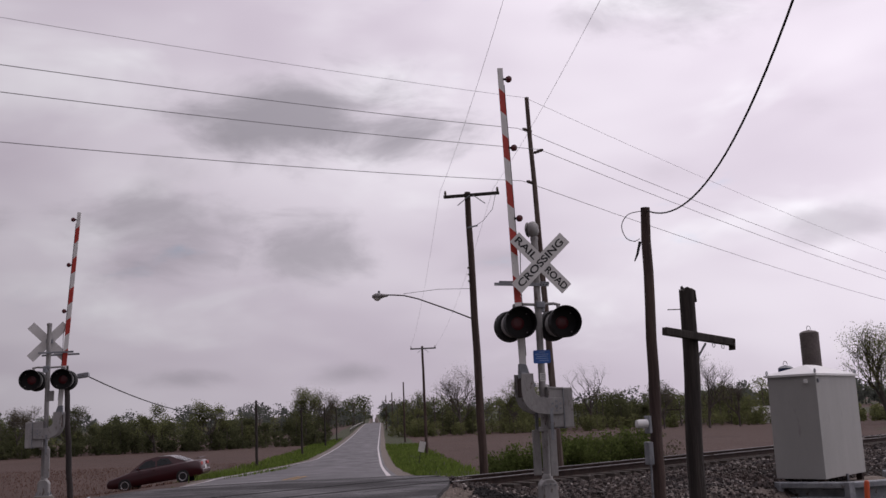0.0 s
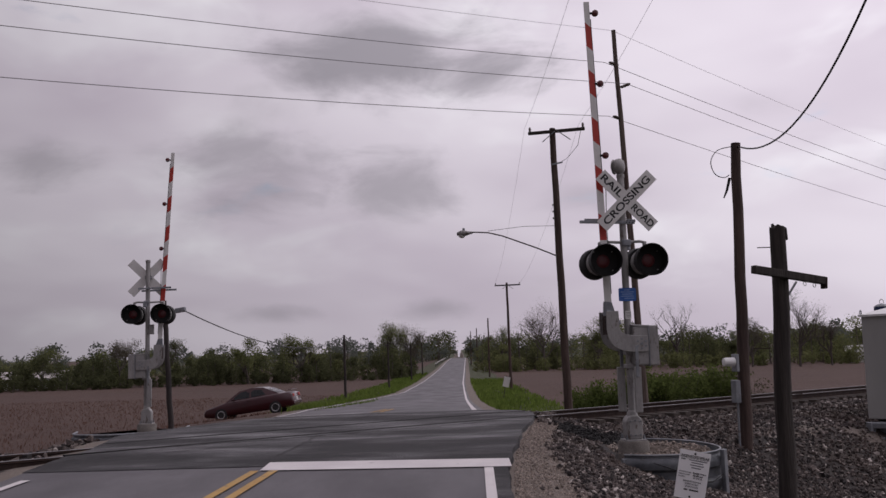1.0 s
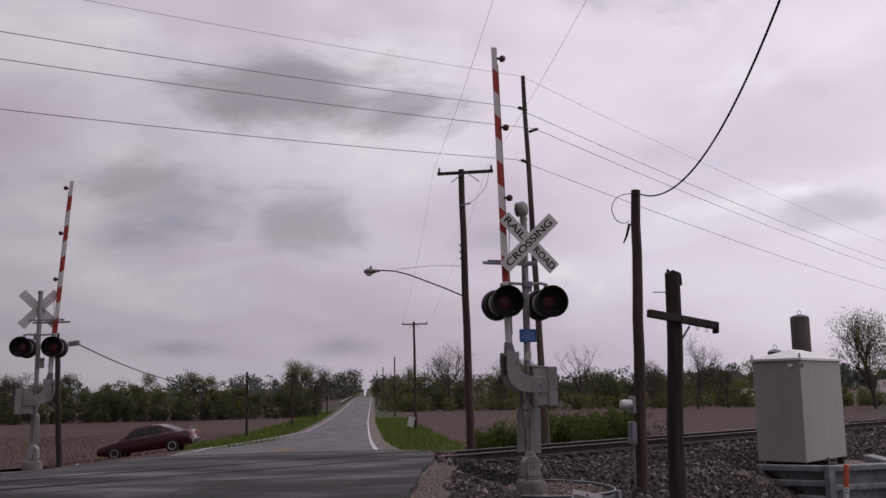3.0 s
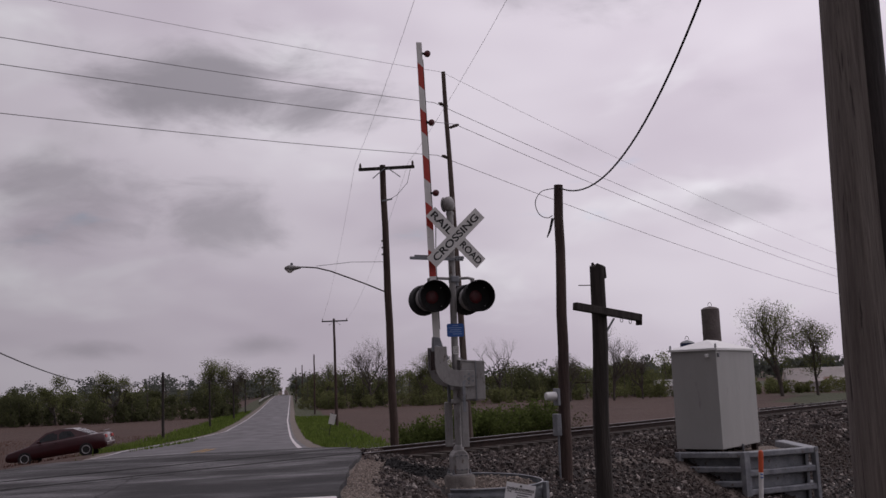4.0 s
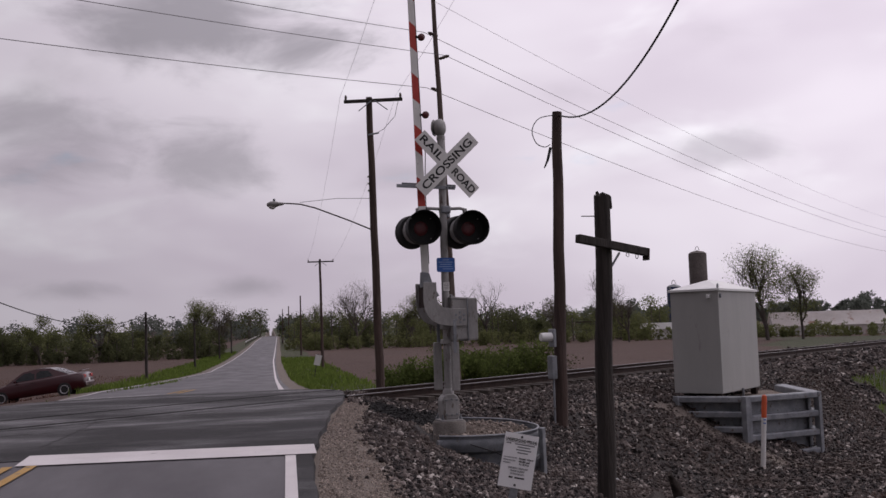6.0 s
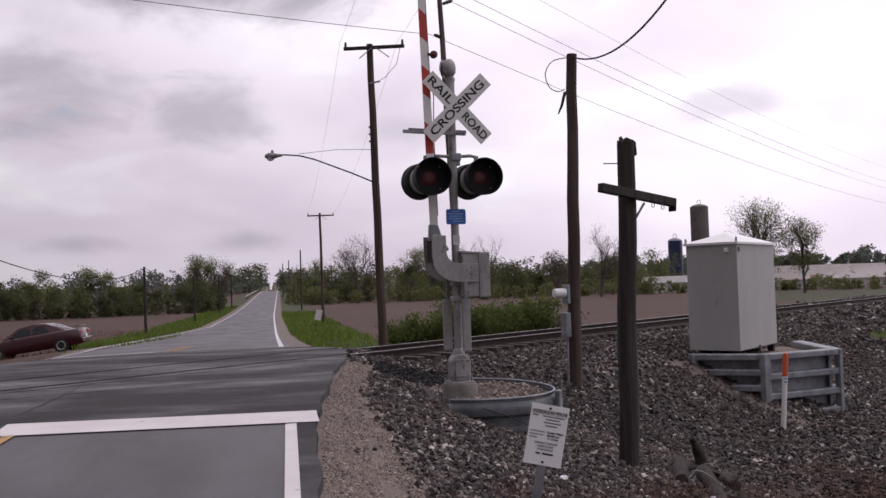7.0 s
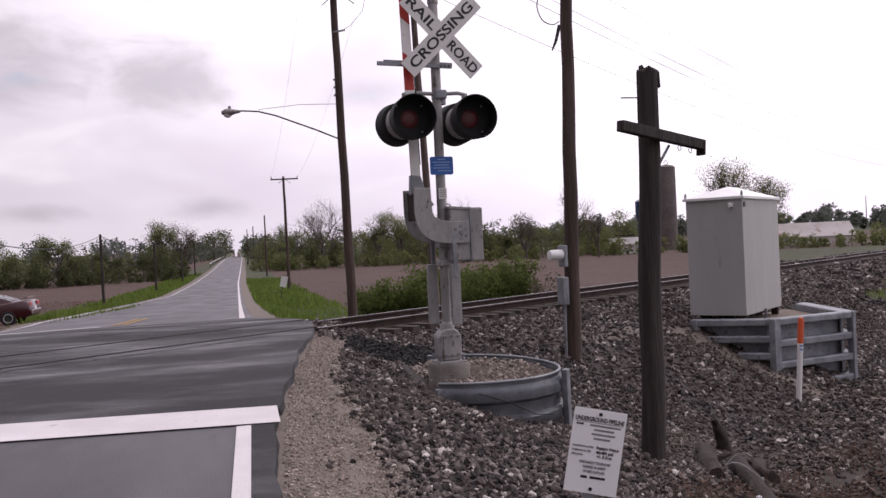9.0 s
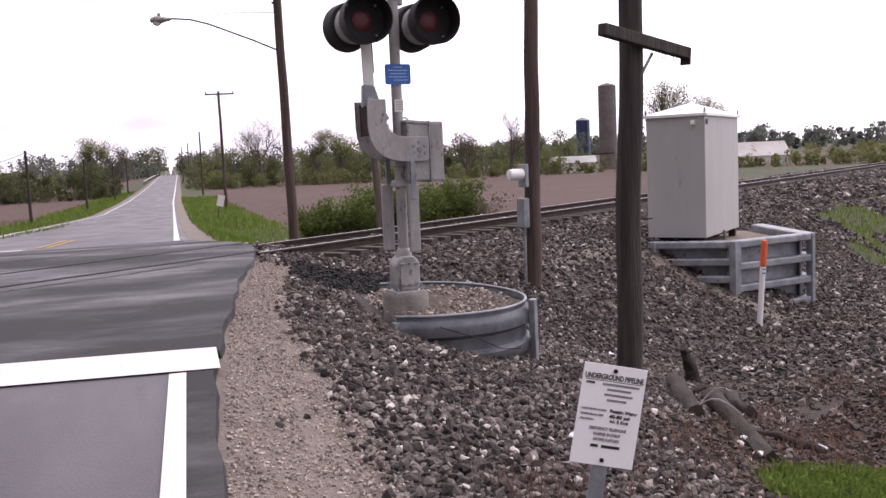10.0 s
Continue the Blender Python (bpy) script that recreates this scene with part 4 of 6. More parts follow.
# ---- equipment cabinet and its steel retaining wall ----
def cabinet():
    a, b, c = Vector((6.84, 7.42, 0)), Vector((7.66, 6.57, 0)), Vector((9.59, 8.38, 0))
    w, dp = (c - b).length, (a - b).length
    turn = math.degrees(math.atan2(c.y - b.y, c.x - b.x))
    t = thing("equipment_cabinet", pose((a.x + c.x) / 2, (a.y + c.y) / 2, -0.16, 0, 0, turn), "large pale grey steel equipment cabinet on short legs", "cabinet")
    part("body", box((w, dp, 2.42), (0, 0, 1.21), bevel=0.012), M_CAB, t)
    roof = bmesh.new()
    base = [roof.verts.new((sx * (w / 2 + 0.05), sy * (dp / 2 + 0.05), 2.40)) for sx, sy in ((-1, -1), (1, -1), (1, 1), (-1, 1))]
    lip = [roof.verts.new((v.co.x, v.co.y, 2.45)) for v in base]
    peak = [roof.verts.new((-0.35, 0, 2.70)), roof.verts.new((0.35, 0, 2.70))]
    roof.faces.new(base[::-1])
    for i in range(4):
        roof.faces.new((base[i], base[(i + 1) % 4], lip[(i + 1) % 4], lip[i]))
    roof.faces.new((lip[0], lip[1], peak[1], peak[0]))
    roof.faces.new((lip[1], lip[2], peak[1]))
    roof.faces.new((lip[2], lip[3], peak[0], peak[1]))
    roof.faces.new((lip[3], lip[0], peak[0]))
    r = part("roof", roof, M_CABTOP, t, "low white hipped roof")
    for sx, sy in ((-1, -1), (1, -1), (1, 1), (-1, 1)):
        part("lifting_eye", tube([(sx * (w / 2) + 0.04 * math.cos(q), sy * dp / 2, 2.50 + 0.06 * math.sin(q)) for q in np.linspace(0, 6.28, 10)], 0.012, 6), M_GALV, r)
        part("leg", box((0.14, 0.14, 0.34), (sx * (w / 2 - 0.12), sy * (dp / 2 - 0.12), -0.15), bevel=0.01), M_RAIL, t, "short rusty leg")
    part("vent_hood", box((0.16, 0.07, 0.09), (-w / 2 - 0.03, -dp / 2 + 0.22, 2.27), bevel=0.015), M_CABTOP, t)
    part("padlock_hasp", box((0.06, 0.04, 0.10), (-w / 2 + 0.10, -dp / 2 - 0.02, 2.28), bevel=0.01), M_GALV, t)
    part("rain_streak_pipe", tube([(-0.05, -dp / 2 - 0.03, -0.2), (-0.05, -dp / 2 - 0.03, 0.05)], 0.03, 10), M_GALV, t)


cabinet()
wall = thing("steel_retaining_wall", pose(0, 0, 0), "galvanized ribbed steel retaining wall below the cabinet", "retaining wall")
WALL = [(6.60, 6.78), (7.86, 5.93), (9.95, 6.45), (10.63, 9.12)]
for (x0, y0), (x1, y1), depth in ((WALL[0], WALL[1], 1.10), (WALL[1], WALL[2], 1.38), (WALL[2], WALL[3], 1.38)):
    ln, turn = math.hypot(x1 - x0, y1 - y0), math.degrees(math.atan2(y1 - y0, x1 - x0))
    m = pose((x0 + x1) / 2, (y0 + y1) / 2, -0.21, 0, 0, turn)
    part("panel", box((ln, 0.02, depth), (0, 0.20, -depth / 2)), M_GALV, wall).matrix_local = m
    for k in range(4):
        z = -0.045 - k * (depth - 0.09) / 3
        part("flange", prism([(0.19, z + 0.06), (-0.06, z + 0.075), (-0.085, z + 0.05), (-0.085, z - 0.06), (-0.06, z - 0.075), (0.19, z - 0.10)], ln, pose(0, 0, 0, 0, 0, 90), 0.008), M_GALV, wall, "projecting horizontal rib").matrix_local = m
for (x, y), w in zip(WALL, (0.16, 0.20, 0.12, 0.12)):
    part("post", box((w, 0.14, 1.55), (x, y - 0.03, -0.96), (0, 0, 25), bevel=0.012), M_GALV, wall)
fillb = bmesh.new()
q = [fillb.verts.new((x, y, -0.34)) for x, y in ((6.78, 7.02), (7.95, 6.22), (9.74, 6.70), (10.36, 9.2), (9.3, 10.6), (7.6, 9.8))]
fillb.faces.new(q)
bmesh.ops.extrude_face_region(fillb, geom=fillb.faces[:])
bmesh.ops.translate(fillb, vec=(0, 0, -1.2), verts=fillb.verts[6:])
bmesh.ops.recalc_face_normals(fillb, faces=fillb.faces)
tagged(part("platform_fill", fillb, M_SOILFILL), "gravel platform under the equipment cabinet", "soil", kind="structure")


# ---- poles ----
def pole(name, base, top, r0, r1, mat, label, category="utility pole", group=""):
    """A tapered, slightly crooked round timber pole from base to top, with an Empty at its foot."""
    t = thing(name, pose(*base), label, category, group)
    v = Vector(top) - Vector(base)
    n = 9
    pts = [Vector((0, 0, -0.4))] + [v * (k / n) + Vector((0.012 * math.sin(2.1 * k), 0.012 * math.cos(1.7 * k), 0)) for k in range(n + 1)]
    rad = [r0 * 1.02] + [r0 + (r1 - r0) * k / n for k in range(n + 1)]
    part("shaft", tube(pts, rad, 14), mat, t, "", 50)
    return t


def wire(name, a, b, sag, r, mat, label, group="overhead wires", n=24):
    pts = []
    for k in range(n + 1):
        u = k / n
        p = Vector(a).lerp(Vector(b), u)
        pts.append((p.x, p.y, p.z - 4 * sag * u * (1 - u)))
    ob = part(name, tube(pts, r, 5), mat, None, "", 60)
    return tagged(ob, label, "wire", group)


def crossarm(t, z, half, turn, mat, y=-0.16, insul=True):
    arm = part("crossarm", box((2 * half, 0.10, 0.12), bevel=0.012), mat, t)
    arm.matrix_local = pose(0, 0, z, 0, 0, turn) @ pose(0, y, 0)
    for s in (-1, 1):
        br = part("brace", box((0.62, 0.012, 0.035), (s * 0.30, -0.055, -0.20), (0, s * 38, 0), bevel=0.003), M_GALV, arm)
        if insul:
            part("insulator", lathe([(0.02, 0), (0.05, 0.03), (0.035, 0.06), (0.06, 0.09), (0.03, 0.13), (0.045, 0.16), (0.01, 0.19)], pose(s * (half - 0.07), 0, 0.06), 12), M_INSUL, arm, "dark porcelain insulator", 50)
    return arm


# the street-light pole across the tracks
street = pole("utility_pole", (1.28, 20.6, -0.9), (1.10, 20.6, 10.25), 0.165, 0.115, M_WOOD, "brown timber utility pole carrying a street light", group="roadside poles")
crossarm(street, 11.0, 1.10, -15, M_WOOD_OLD, -0.17)
part("cutout", lathe([(0.03, 0), (0.05, 0.05), (0.03, 0.1), (0.05, 0.15), (0.03, 0.4)], pose(-0.18, -0.05, 9.4, 0, 12), 10), M_INSUL, street)
part("cutout_bracket", box((0.42, 0.06, 0.06), (-0.05, -0.1, 9.75), (0, -12, 0), bevel=0.01), M_GALV, street)
part("jumper", tube([(0.9, -0.3, 11.05), (0.75, -0.25, 10.4), (0.35, -0.1, 9.95), (0.1, -0.1, 9.8)], 0.010, 5), M_WIRE, street)
part("spool_rack", box((0.06, 0.10, 0.7), (-0.20, 0, 7.9), bevel=0.01), M_GALV, street)
for k in range(3):
    part("spool", lathe([(0.04, 0), (0.025, 0.03), (0.04, 0.06)], pose(-0.27, 0, 7.6 + 0.26 * k), 10), M_INSUL, street)
lamp_p = Vector((-2.44, 22.4, 6.48)) - Vector((1.28, 20.6, -0.9))
arm_pts = [(-0.12, 0.05, 6.15), (-0.9, 0.48, 6.55), (-2.2, 1.15, 7.15), (-2.75, 1.42, 7.33), (-3.1, 1.6, 7.38), (lamp_p.x + 0.3, lamp_p.y - 0.15, lamp_p.z + 0.02)]
part("lamp_mast_arm", tube(arm_pts, 0.026, 8), M_RAIL, street, "long bent steel lamp arm", 50)
part("arm_stay", tube([(-0.1, 0.05, 7.35), (-1.4, 0.74, 7.45), (-2.75, 1.42, 7.40)], 0.009, 5), M_WIRE, street)
head_pose = pose(lamp_p.x, lamp_p.y, lamp_p.z, 0, 0, -27)
head = part("lamp_head", lathe([(0.03, -0.42), (0.07, -0.36), (0.10, -0.2), (0.17, 0.0), (0.17, 0.12), (0.10, 0.27), (0.02, 0.30)], head_pose @ pose(0, 0, 0, 0, -90, 0) @ Matrix.Diagonal((0.75, 1, 1, 1)), 18), M_SILVER, street, "grey street-lamp head", 50)
part("lamp_glass", lathe([(0.15, 0.0), (0.13, -0.08), (0.06, -0.13), (0.01, -0.14)], head_pose @ pose(-0.08, 0, -0.05), 16), M_CABTOP, head, "", 50)
part("photocell", lathe([(0.05, 0.12), (0.05, 0.2), (0.02, 0.22)], head_pose, 12), M_GALV, head)

far_pole = pole("utility_pole", (2.05, 74.0, -2.1), (1.95, 74.0, 8.35), 0.15, 0.10, M_WOOD, "distant timber utility pole with one crossarm", group="roadside poles")
crossarm(far_pole, 10.2, 1.22, -12, M_WOOD_OLD)
for p, h in (((2.0, 135, -2.0), 9.4), ((1.2, 190, -1.6), 9.0), ((0.6, 245, -0.8), 9.0)):
    pole("utility_pole", p, (p[0], p[1], p[2] + h), 0.15, 0.10, M_WOOD, "distant bare timber utility pole", group="roadside poles")
for p, h in (((-12.2, 63, -1.95), 5.5), ((-10.6, 90, -2.05), 5.3), ((-9.6, 120, -2.0), 5.3), ((-8.9, 143, -1.9), 5.8)):
    pole("wooden_pole", p, (p[0] - 0.05, p[1], p[2] + h), 0.12, 0.09, M_WOOD_OLD, "short dark wooden pole on the field verge", "pole", "poles along the far verge")
black = pole("wooden_pole", (-12.43, 16.4, -0.62), (-12.69, 16.4, 3.71), 0.095, 0.08, M_TAR, "dark tarred wooden pole behind the signal", "pole", "poles along the far verge")
part("junction_box", box((0.35, 0.16, 0.16), (0.30, 0, 4.0), (0, -8, 0), bevel=0.02), M_GALV, black)
wire("service_cable", (-12.0, 16.4, 3.35), (-12.25, 63, 3.45), 1.1, 0.022, M_WIRE, "black cable sagging between dark poles")
for a, b in (((-12.25, 63, 3.45), (-10.65, 90, 3.1)), ((-10.65, 90, 3.1), (-9.65, 120, 3.2))):
    wire("service_cable", a, b, 0.5, 0.02, M_WIRE, "black cable sagging between dark poles")

# tall thin line pole beyond the tracks
tall = pole("line_pole", (4.32, 21.3, -1.6), (3.78, 21.3, 14.35), 0.15, 0.085, M_WOOD_TALL, "tall thin brown pole carrying three side insulators", group="track-side line")
PINS = []
for z, s in ((14.5, -1), (13.6, 1), (12.3, -1)):
    x = -0.43 * z / 15.95
    part("side_insulator", lathe([(0.03, 0), (0.07, 0.06), (0.05, 0.12), (0.075, 0.18), (0.05, 0.24), (0.075, 0.30), (0.03, 0.42)], pose(x, 0, z, 0, s * 70, 0), 10), M_INSUL, tall, "", 50)
    PINS.append((4.15 + x + s * 0.4, 21.3, -1.6 + z + 0.15))
PINS.append((3.72, 21.3, 14.35))
for k, (x, y, z) in enumerate(PINS):
    r = 0.012 if k < 3 else 0.007
    wire("line_wire", (x, y, z), (x - 37.5, y - 26.0, z - 2.3), 0.5, r, M_WIRETHIN, "thin grey power line wire", "line wires")
    wire("line_wire", (x, y, z), (x + 118, y + 108, z + 1.0), 3.2, r, M_WIRETHIN, "thin grey power line wire", "line wires")

# pole beside the track with its meter, and the service drop
meter_pole = pole("service_pole", (2.74, 3.38, -0.4), (2.94, 3.52, 5.70), 0.125, 0.095, M_WOOD, "brown timber service pole with a meter box", "utility pole")
part("meter", lathe([(0.085, 0), (0.085, 0.16), (0.075, 0.22), (0.02, 0.23)], pose(-0.17, -0.12, 1.72, 0, -90, 10), 20), M_CABTOP, meter_pole, "round grey electric meter", 50)
part("meter_box", box((0.06, 0.22, 0.34), (-0.145, -0.10, 1.70), (0, 0, 10), bevel=0.015), M_GALV, meter_pole)
part("disconnect_box", box((0.11, 0.20, 0.44), (-0.165, -0.10, 1.15), (0, 0, 10), bevel=0.02), M_GALV, meter_pole)
part("conduit", tube([(-0.15, -0.08, -0.2), (-0.14, -0.08, 1.0)], 0.022, 8), M_GALV, meter_pole)
part("drip_loop", tube(curve_through([(0.10, -0.05, 6.0), (-0.22, -0.05, 5.93), (-0.37, -0.05, 5.70), (-0.30, -0.05, 5.45), (-0.13, -0.05, 5.37), (-0.02, -0.06, 5.42)], 5), 0.009, 6), M_WIRE, meter_pole)
part("weatherhead", tube([(-0.03, -0.1, 5.35), (-0.10, -0.1, 5.10), (-0.17, -0.1, 4.95)], [0.03, 0.025, 0.012], 8), M_WIRE, meter_pole)

# near grey pole with a tarred conduit cover
near_pole = pole("utility_pole", (1.04, -9.40, -1.0), (1.29, -9.45, 11.2), 0.185, 0.13, M_WOOD_GREY, "large weathered grey timber utility pole", group="roadside poles")
part("conduit_cover", tube([(0.13, -0.10, -0.2), (0.19, -0.11, 4.0), (0.27, -0.12, 8.5)], [0.105, 0.10, 0.09], 10), M_TAR, near_pole, "dark tarred cable cover", 50)
part("extension_arm", tube([(0.1, 0, 9.6), (0.95, 0, 9.8)], 0.03, 8), M_GALV, near_pole)
crossarm(near_pole, 11.5, 1.1, -3, M_WOOD_OLD)
wire("service_drop", (2.96, 3.42, 5.62), (1.84, -9.40, 8.8), 1.80, 0.016, M_WIRE, "twisted black service drop cable", n=32)
for a, b in (((0.05, 20.85, 10.35), (0.20, -9.5, 10.75)), ((2.08, 20.30, 10.30), (2.25, -9.55, 10.75))):
    wire("span_wire", a, b, 0.5, 0.0045, M_WIRETHIN, "fine overhead conductor between roadside poles")
for a, b in (((0.05, 20.85, 10.35), (0.85, 74.2, 8.3)), ((2.08, 20.30, 10.30), (3.2, 73.7, 8.3))):
    wire("span_wire", a, b, 0.8, 0.0045, M_WIRETHIN, "fine overhead conductor between roadside poles")

# old cut-off post with one arm
old = thing("old_pole_stub", pose(1.86, -1.38, -1.05), "weathered dark cut-off pole with one short crossarm", "pole")
shaft = tube([(0.0, 0, -0.3)] + [(0.012 * math.sin(k) + 0.013 * k, 0.01 * math.cos(1.4 * k), 0.1 + k * 0.425) for k in range(11)], [0.14] + [0.132 - 0.002 * k for k in range(11)], 14)
for v in shaft.verts:
    if v.co.z > 4.2:
        v.co.z += 0.09 * noise.noise(v.co * 14) + 0.05
part("shaft", shaft, M_WOOD_OLD, old, "", 45)
part("split_top", prism([(-0.10, 4.2), (0.13, 4.2), (0.12, 4.38), (0.05, 4.42), (-0.02, 4.36), (-0.08, 4.46)], 0.10, pose(0.13, 0, 0), 0.01), M_WOOD_OLD, old)
armd = Vector((2.717 - 1.449, -1.088 + 1.766, 2.548 - 2.698))
oarm = part("crossarm", box((armd.length, 0.095, 0.115), bevel=0.012), M_WOOD_OLD, old)
oarm.matrix_local = pose(2.083 - 1.86, -1.427 + 1.38 - 0.07, 2.62 + 1.05, 0, 5.9, math.degrees(math.atan2(armd.y, armd.x)))
part("end_strap", box((0.03, 0.11, 0.17), (armd.length / 2 - 0.02, 0, -0.035), bevel=0.006), M_RAIL, oarm)
for x in (0.30, 0.50):
    part("ring_hook", tube([(x + 0.03 * math.cos(a), 0, -0.09 + 0.03 * math.sin(a)) for a in np.linspace(0, 6.28, 10)], 0.005, 5), M_GALV, oarm)
part("brace", tube([(0.10, -0.10, 3.25), (0.36, 0.03, 3.58)], 0.016, 6), M_GALV, old)
for z, x0, x1, y in ((2.62, -0.35, -0.12, -0.05), (1.95, 0.12, 0.36, 0.10), (4.10, -0.19, 0.19, 0.0), (1.2, -0.32, -0.10, -0.02), (0.75, 0.12, 0.33, 0.08)):
    part("step_bolt", tube([(x0, y, z), (x1, y, z)], 0.008, 6), M_RAIL, old)


# ---- pipeline notice and marker post ----
def pipeline_sign():
    t = thing("pipeline_sign", pose(-0.76, -5.97, -0.58, 0, 11.5, 0) @ pose(0, 0, 0, 0, 0, -14), "white pipeline notice on a leaning galvanized post", "sign")
    part("post", prism([(-0.035, -0.4), (0.035, -0.4), (0.035, 0.84), (-0.035, 0.84)], 0.03, pose(0, 0.02, 0), 0.006), M_GALV, t)
    plate = part("plate", box((0.29, 0.004, 0.46), (0, 0, 0.98), bevel=0.0), M_PLATE, t)
    for z in (1.185, 0.775):
        part("bolt", lathe([(0.010, 0), (0.010, 0.006)], pose(0, -0.002, z, 90), 10), M_BLACK, plate)
    put = lambda text, size, z, w, x=0.0, mat=M_INK: lettering(text, size, mat, plate, pose(x, -0.004, z), "lettering", w)
    put("UNDERGROUND PIPELINE", 0.034, 1.153, 0.268)
    part("rule", box((0.262, 0.001, 0.002), (0, -0.003, 1.136)), M_INK, plate)
    put("OWNER", 0.013, 1.122, 0.042, -0.105)
    put("Potable Water", 0.021, 1.002, 0.125, 0.065)
    put("40-80 psi", 0.022, 0.978, 0.095, 0.05)
    put("+/- 5 feet", 0.022, 0.955, 0.085, 0.05)
    put("CONTENTS OF PIPE", 0.011, 1.002, 0.115, -0.072, M_INKGREY)
    put("PRESSURE IN PIPE", 0.011, 0.978, 0.105, -0.077, M_INKGREY)
    put("PIPE DEPTH", 0.011, 0.955, 0.062, -0.098, M_INKGREY)
    put("EMERGENCY TELEPHONE", 0.019, 0.918, 0.170, 0.005, M_INKGREY)
    put("NUMBER IN EVENT", 0.019, 0.893, 0.125, 0.005, M_INKGREY)
    put("OF PIPE RUPTURE", 0.019, 0.868, 0.120, 0.005, M_INKGREY)
    for w, x, z in ((0.17, 0.035, 1.121), (0.11, 0.03, 1.098), (0.13, 0.03, 1.074), (0.09, 0.025, 1.050)):
        part("print_bar", box((w, 0.001, 0.010), (x, -0.003, z)), M_INKGREY, plate)
    for w, x in ((0.035, -0.045), (0.085, 0.03)):
        part("print_bar", box((w, 0.001, 0.013), (x, -0.003, 0.838)), M_INK, plate)


pipeline_sign()
mk = thing("marker_post", pose(7.42, 4.52, -1.72, 0, 4.5, 0), "slim white marker post with an orange top", "marker")
part("post", lathe([(0.05, -0.2), (0.05, 1.05)], None, 14), M_SIGNW, mk, "", 40)
part("orange_top", lathe([(0.053, 1.20), (0.055, 1.60), (0.045, 1.66), (0.01, 1.68)], None, 14), M_ORANGE, mk, "orange-red cap sleeve", 40)
part("label_band", lathe([(0.052, 1.05), (0.052, 1.20)], None, 14), M_SIGNW, mk, "", 40)
for z in (1.09, 1.16):
    part("print_bar", box((0.06, 0.004, 0.025), (-0.01, -0.052, z)), M_BLUE, mk)

# small road sign on the far verge, seen from behind
vs = thing("road_sign", pose(0.40, 55.0, -1.75, 0, 10, -14), "small leaning road sign seen from behind", "sign")
part("post", box((0.06, 0.05, 1.9), (0, 0, 0.85), bevel=0.01), M_WOOD_OLD, vs)
part("plate", box((0.46, 0.01, 0.75), (0.06, -0.03, 1.35), (0, 4, 0), bevel=0.0), M_SIGNW, vs, "pale weathered back of the plate")


# ---- stones of the ballast and the gravel slope ----
def stones(name, x0, x1, y0, y1, gap, lo, hi, keep, mat, label, seed, flat=0.8, fine=False, level=None):
    """Angular stones scattered over the ground where keep(x, y) holds."""
    r = np.random.RandomState(seed)
    px, py = np.meshgrid(np.arange(x0, x1, gap), np.arange(y0, y1, gap))
    px, py = px.ravel() + r.uniform(-0.6, 0.6, px.size) * gap, py.ravel() + r.uniform(-0.6, 0.6, py.size) * gap
    ok = keep(px, py, r)
    px, py = px[ok], py[ok]
    n = len(px)
    z = land(px, py)[0] if level is None else np.full(n, level)
    # twelve-cornered pieces near the road, eight-cornered ones farther off
    g = (1 + 5 ** 0.5) / 2
    if fine:
        body = np.array([(-1, g, 0), (1, g, 0), (-1, -g, 0), (1, -g, 0), (0, -1, g), (0, 1, g), (0, -1, -g), (0, 1, -g), (g, 0, -1), (g, 0, 1), (-g, 0, -1), (-g, 0, 1)]) * 0.62
        f = np.array([(0, 11, 5), (0, 5, 1), (0, 1, 7), (0, 7, 10), (0, 10, 11), (1, 5, 9), (5, 11, 4), (11, 10, 2), (10, 7, 6), (7, 1, 8),
                      (3, 9, 4), (3, 4, 2), (3, 2, 6), (3, 6, 8), (3, 8, 9), (4, 9, 5), (2, 4, 11), (6, 2, 10), (8, 6, 7), (9, 8, 1)])
    else:
        body = np.array([(-1, -1, -1), (1, -1, -1), (1, 1, -1), (-1, 1, -1), (-1, -1, 1), (1, -1, 1), (1, 1, 1), (-1, 1, 1)], float)
        f = np.array([(0, 3, 2, 1), (4, 5, 6, 7), (0, 1, 5, 4), (1, 2, 6, 5), (2, 3, 7, 6), (3, 0, 4, 7)])
    size = (lo + (hi - lo) * r.uniform(0, 1, (n, 1, 1)) ** 1.6) * r.uniform(0.55, 1.4, (n, 1, 3)) * np.array([1, 1, flat])
    v = body[None] * (1 + r.uniform(-0.6, 0.32, (n, len(body), 3))) * size * 0.5
    a, b = r.uniform(0, 6.28, n), r.uniform(-0.9, 0.9, n)
    ca, sa, cb, sb = np.cos(a), np.sin(a), np.cos(b), np.sin(b)
    x = v[..., 0] * cb[:, None] + v[..., 2] * sb[:, None]
    zz = -v[..., 0] * sb[:, None] + v[..., 2] * cb[:, None]
    v = np.stack([x * ca[:, None] - v[..., 1] * sa[:, None] + px[:, None], x * sa[:, None] + v[..., 1] * ca[:, None] + py[:, None],
                  zz + (z + r.uniform(0.0, 1.0, n) * size[:, 0, 2] * 0.5)[:, None]], 2)
    faces = (f[None] + (np.arange(n) * len(body))[:, None, None]).reshape(-1, f.shape[1])
    return tagged(sheet(v.reshape(-1, 3), faces, name, mat), label, "gravel", kind="stuff")


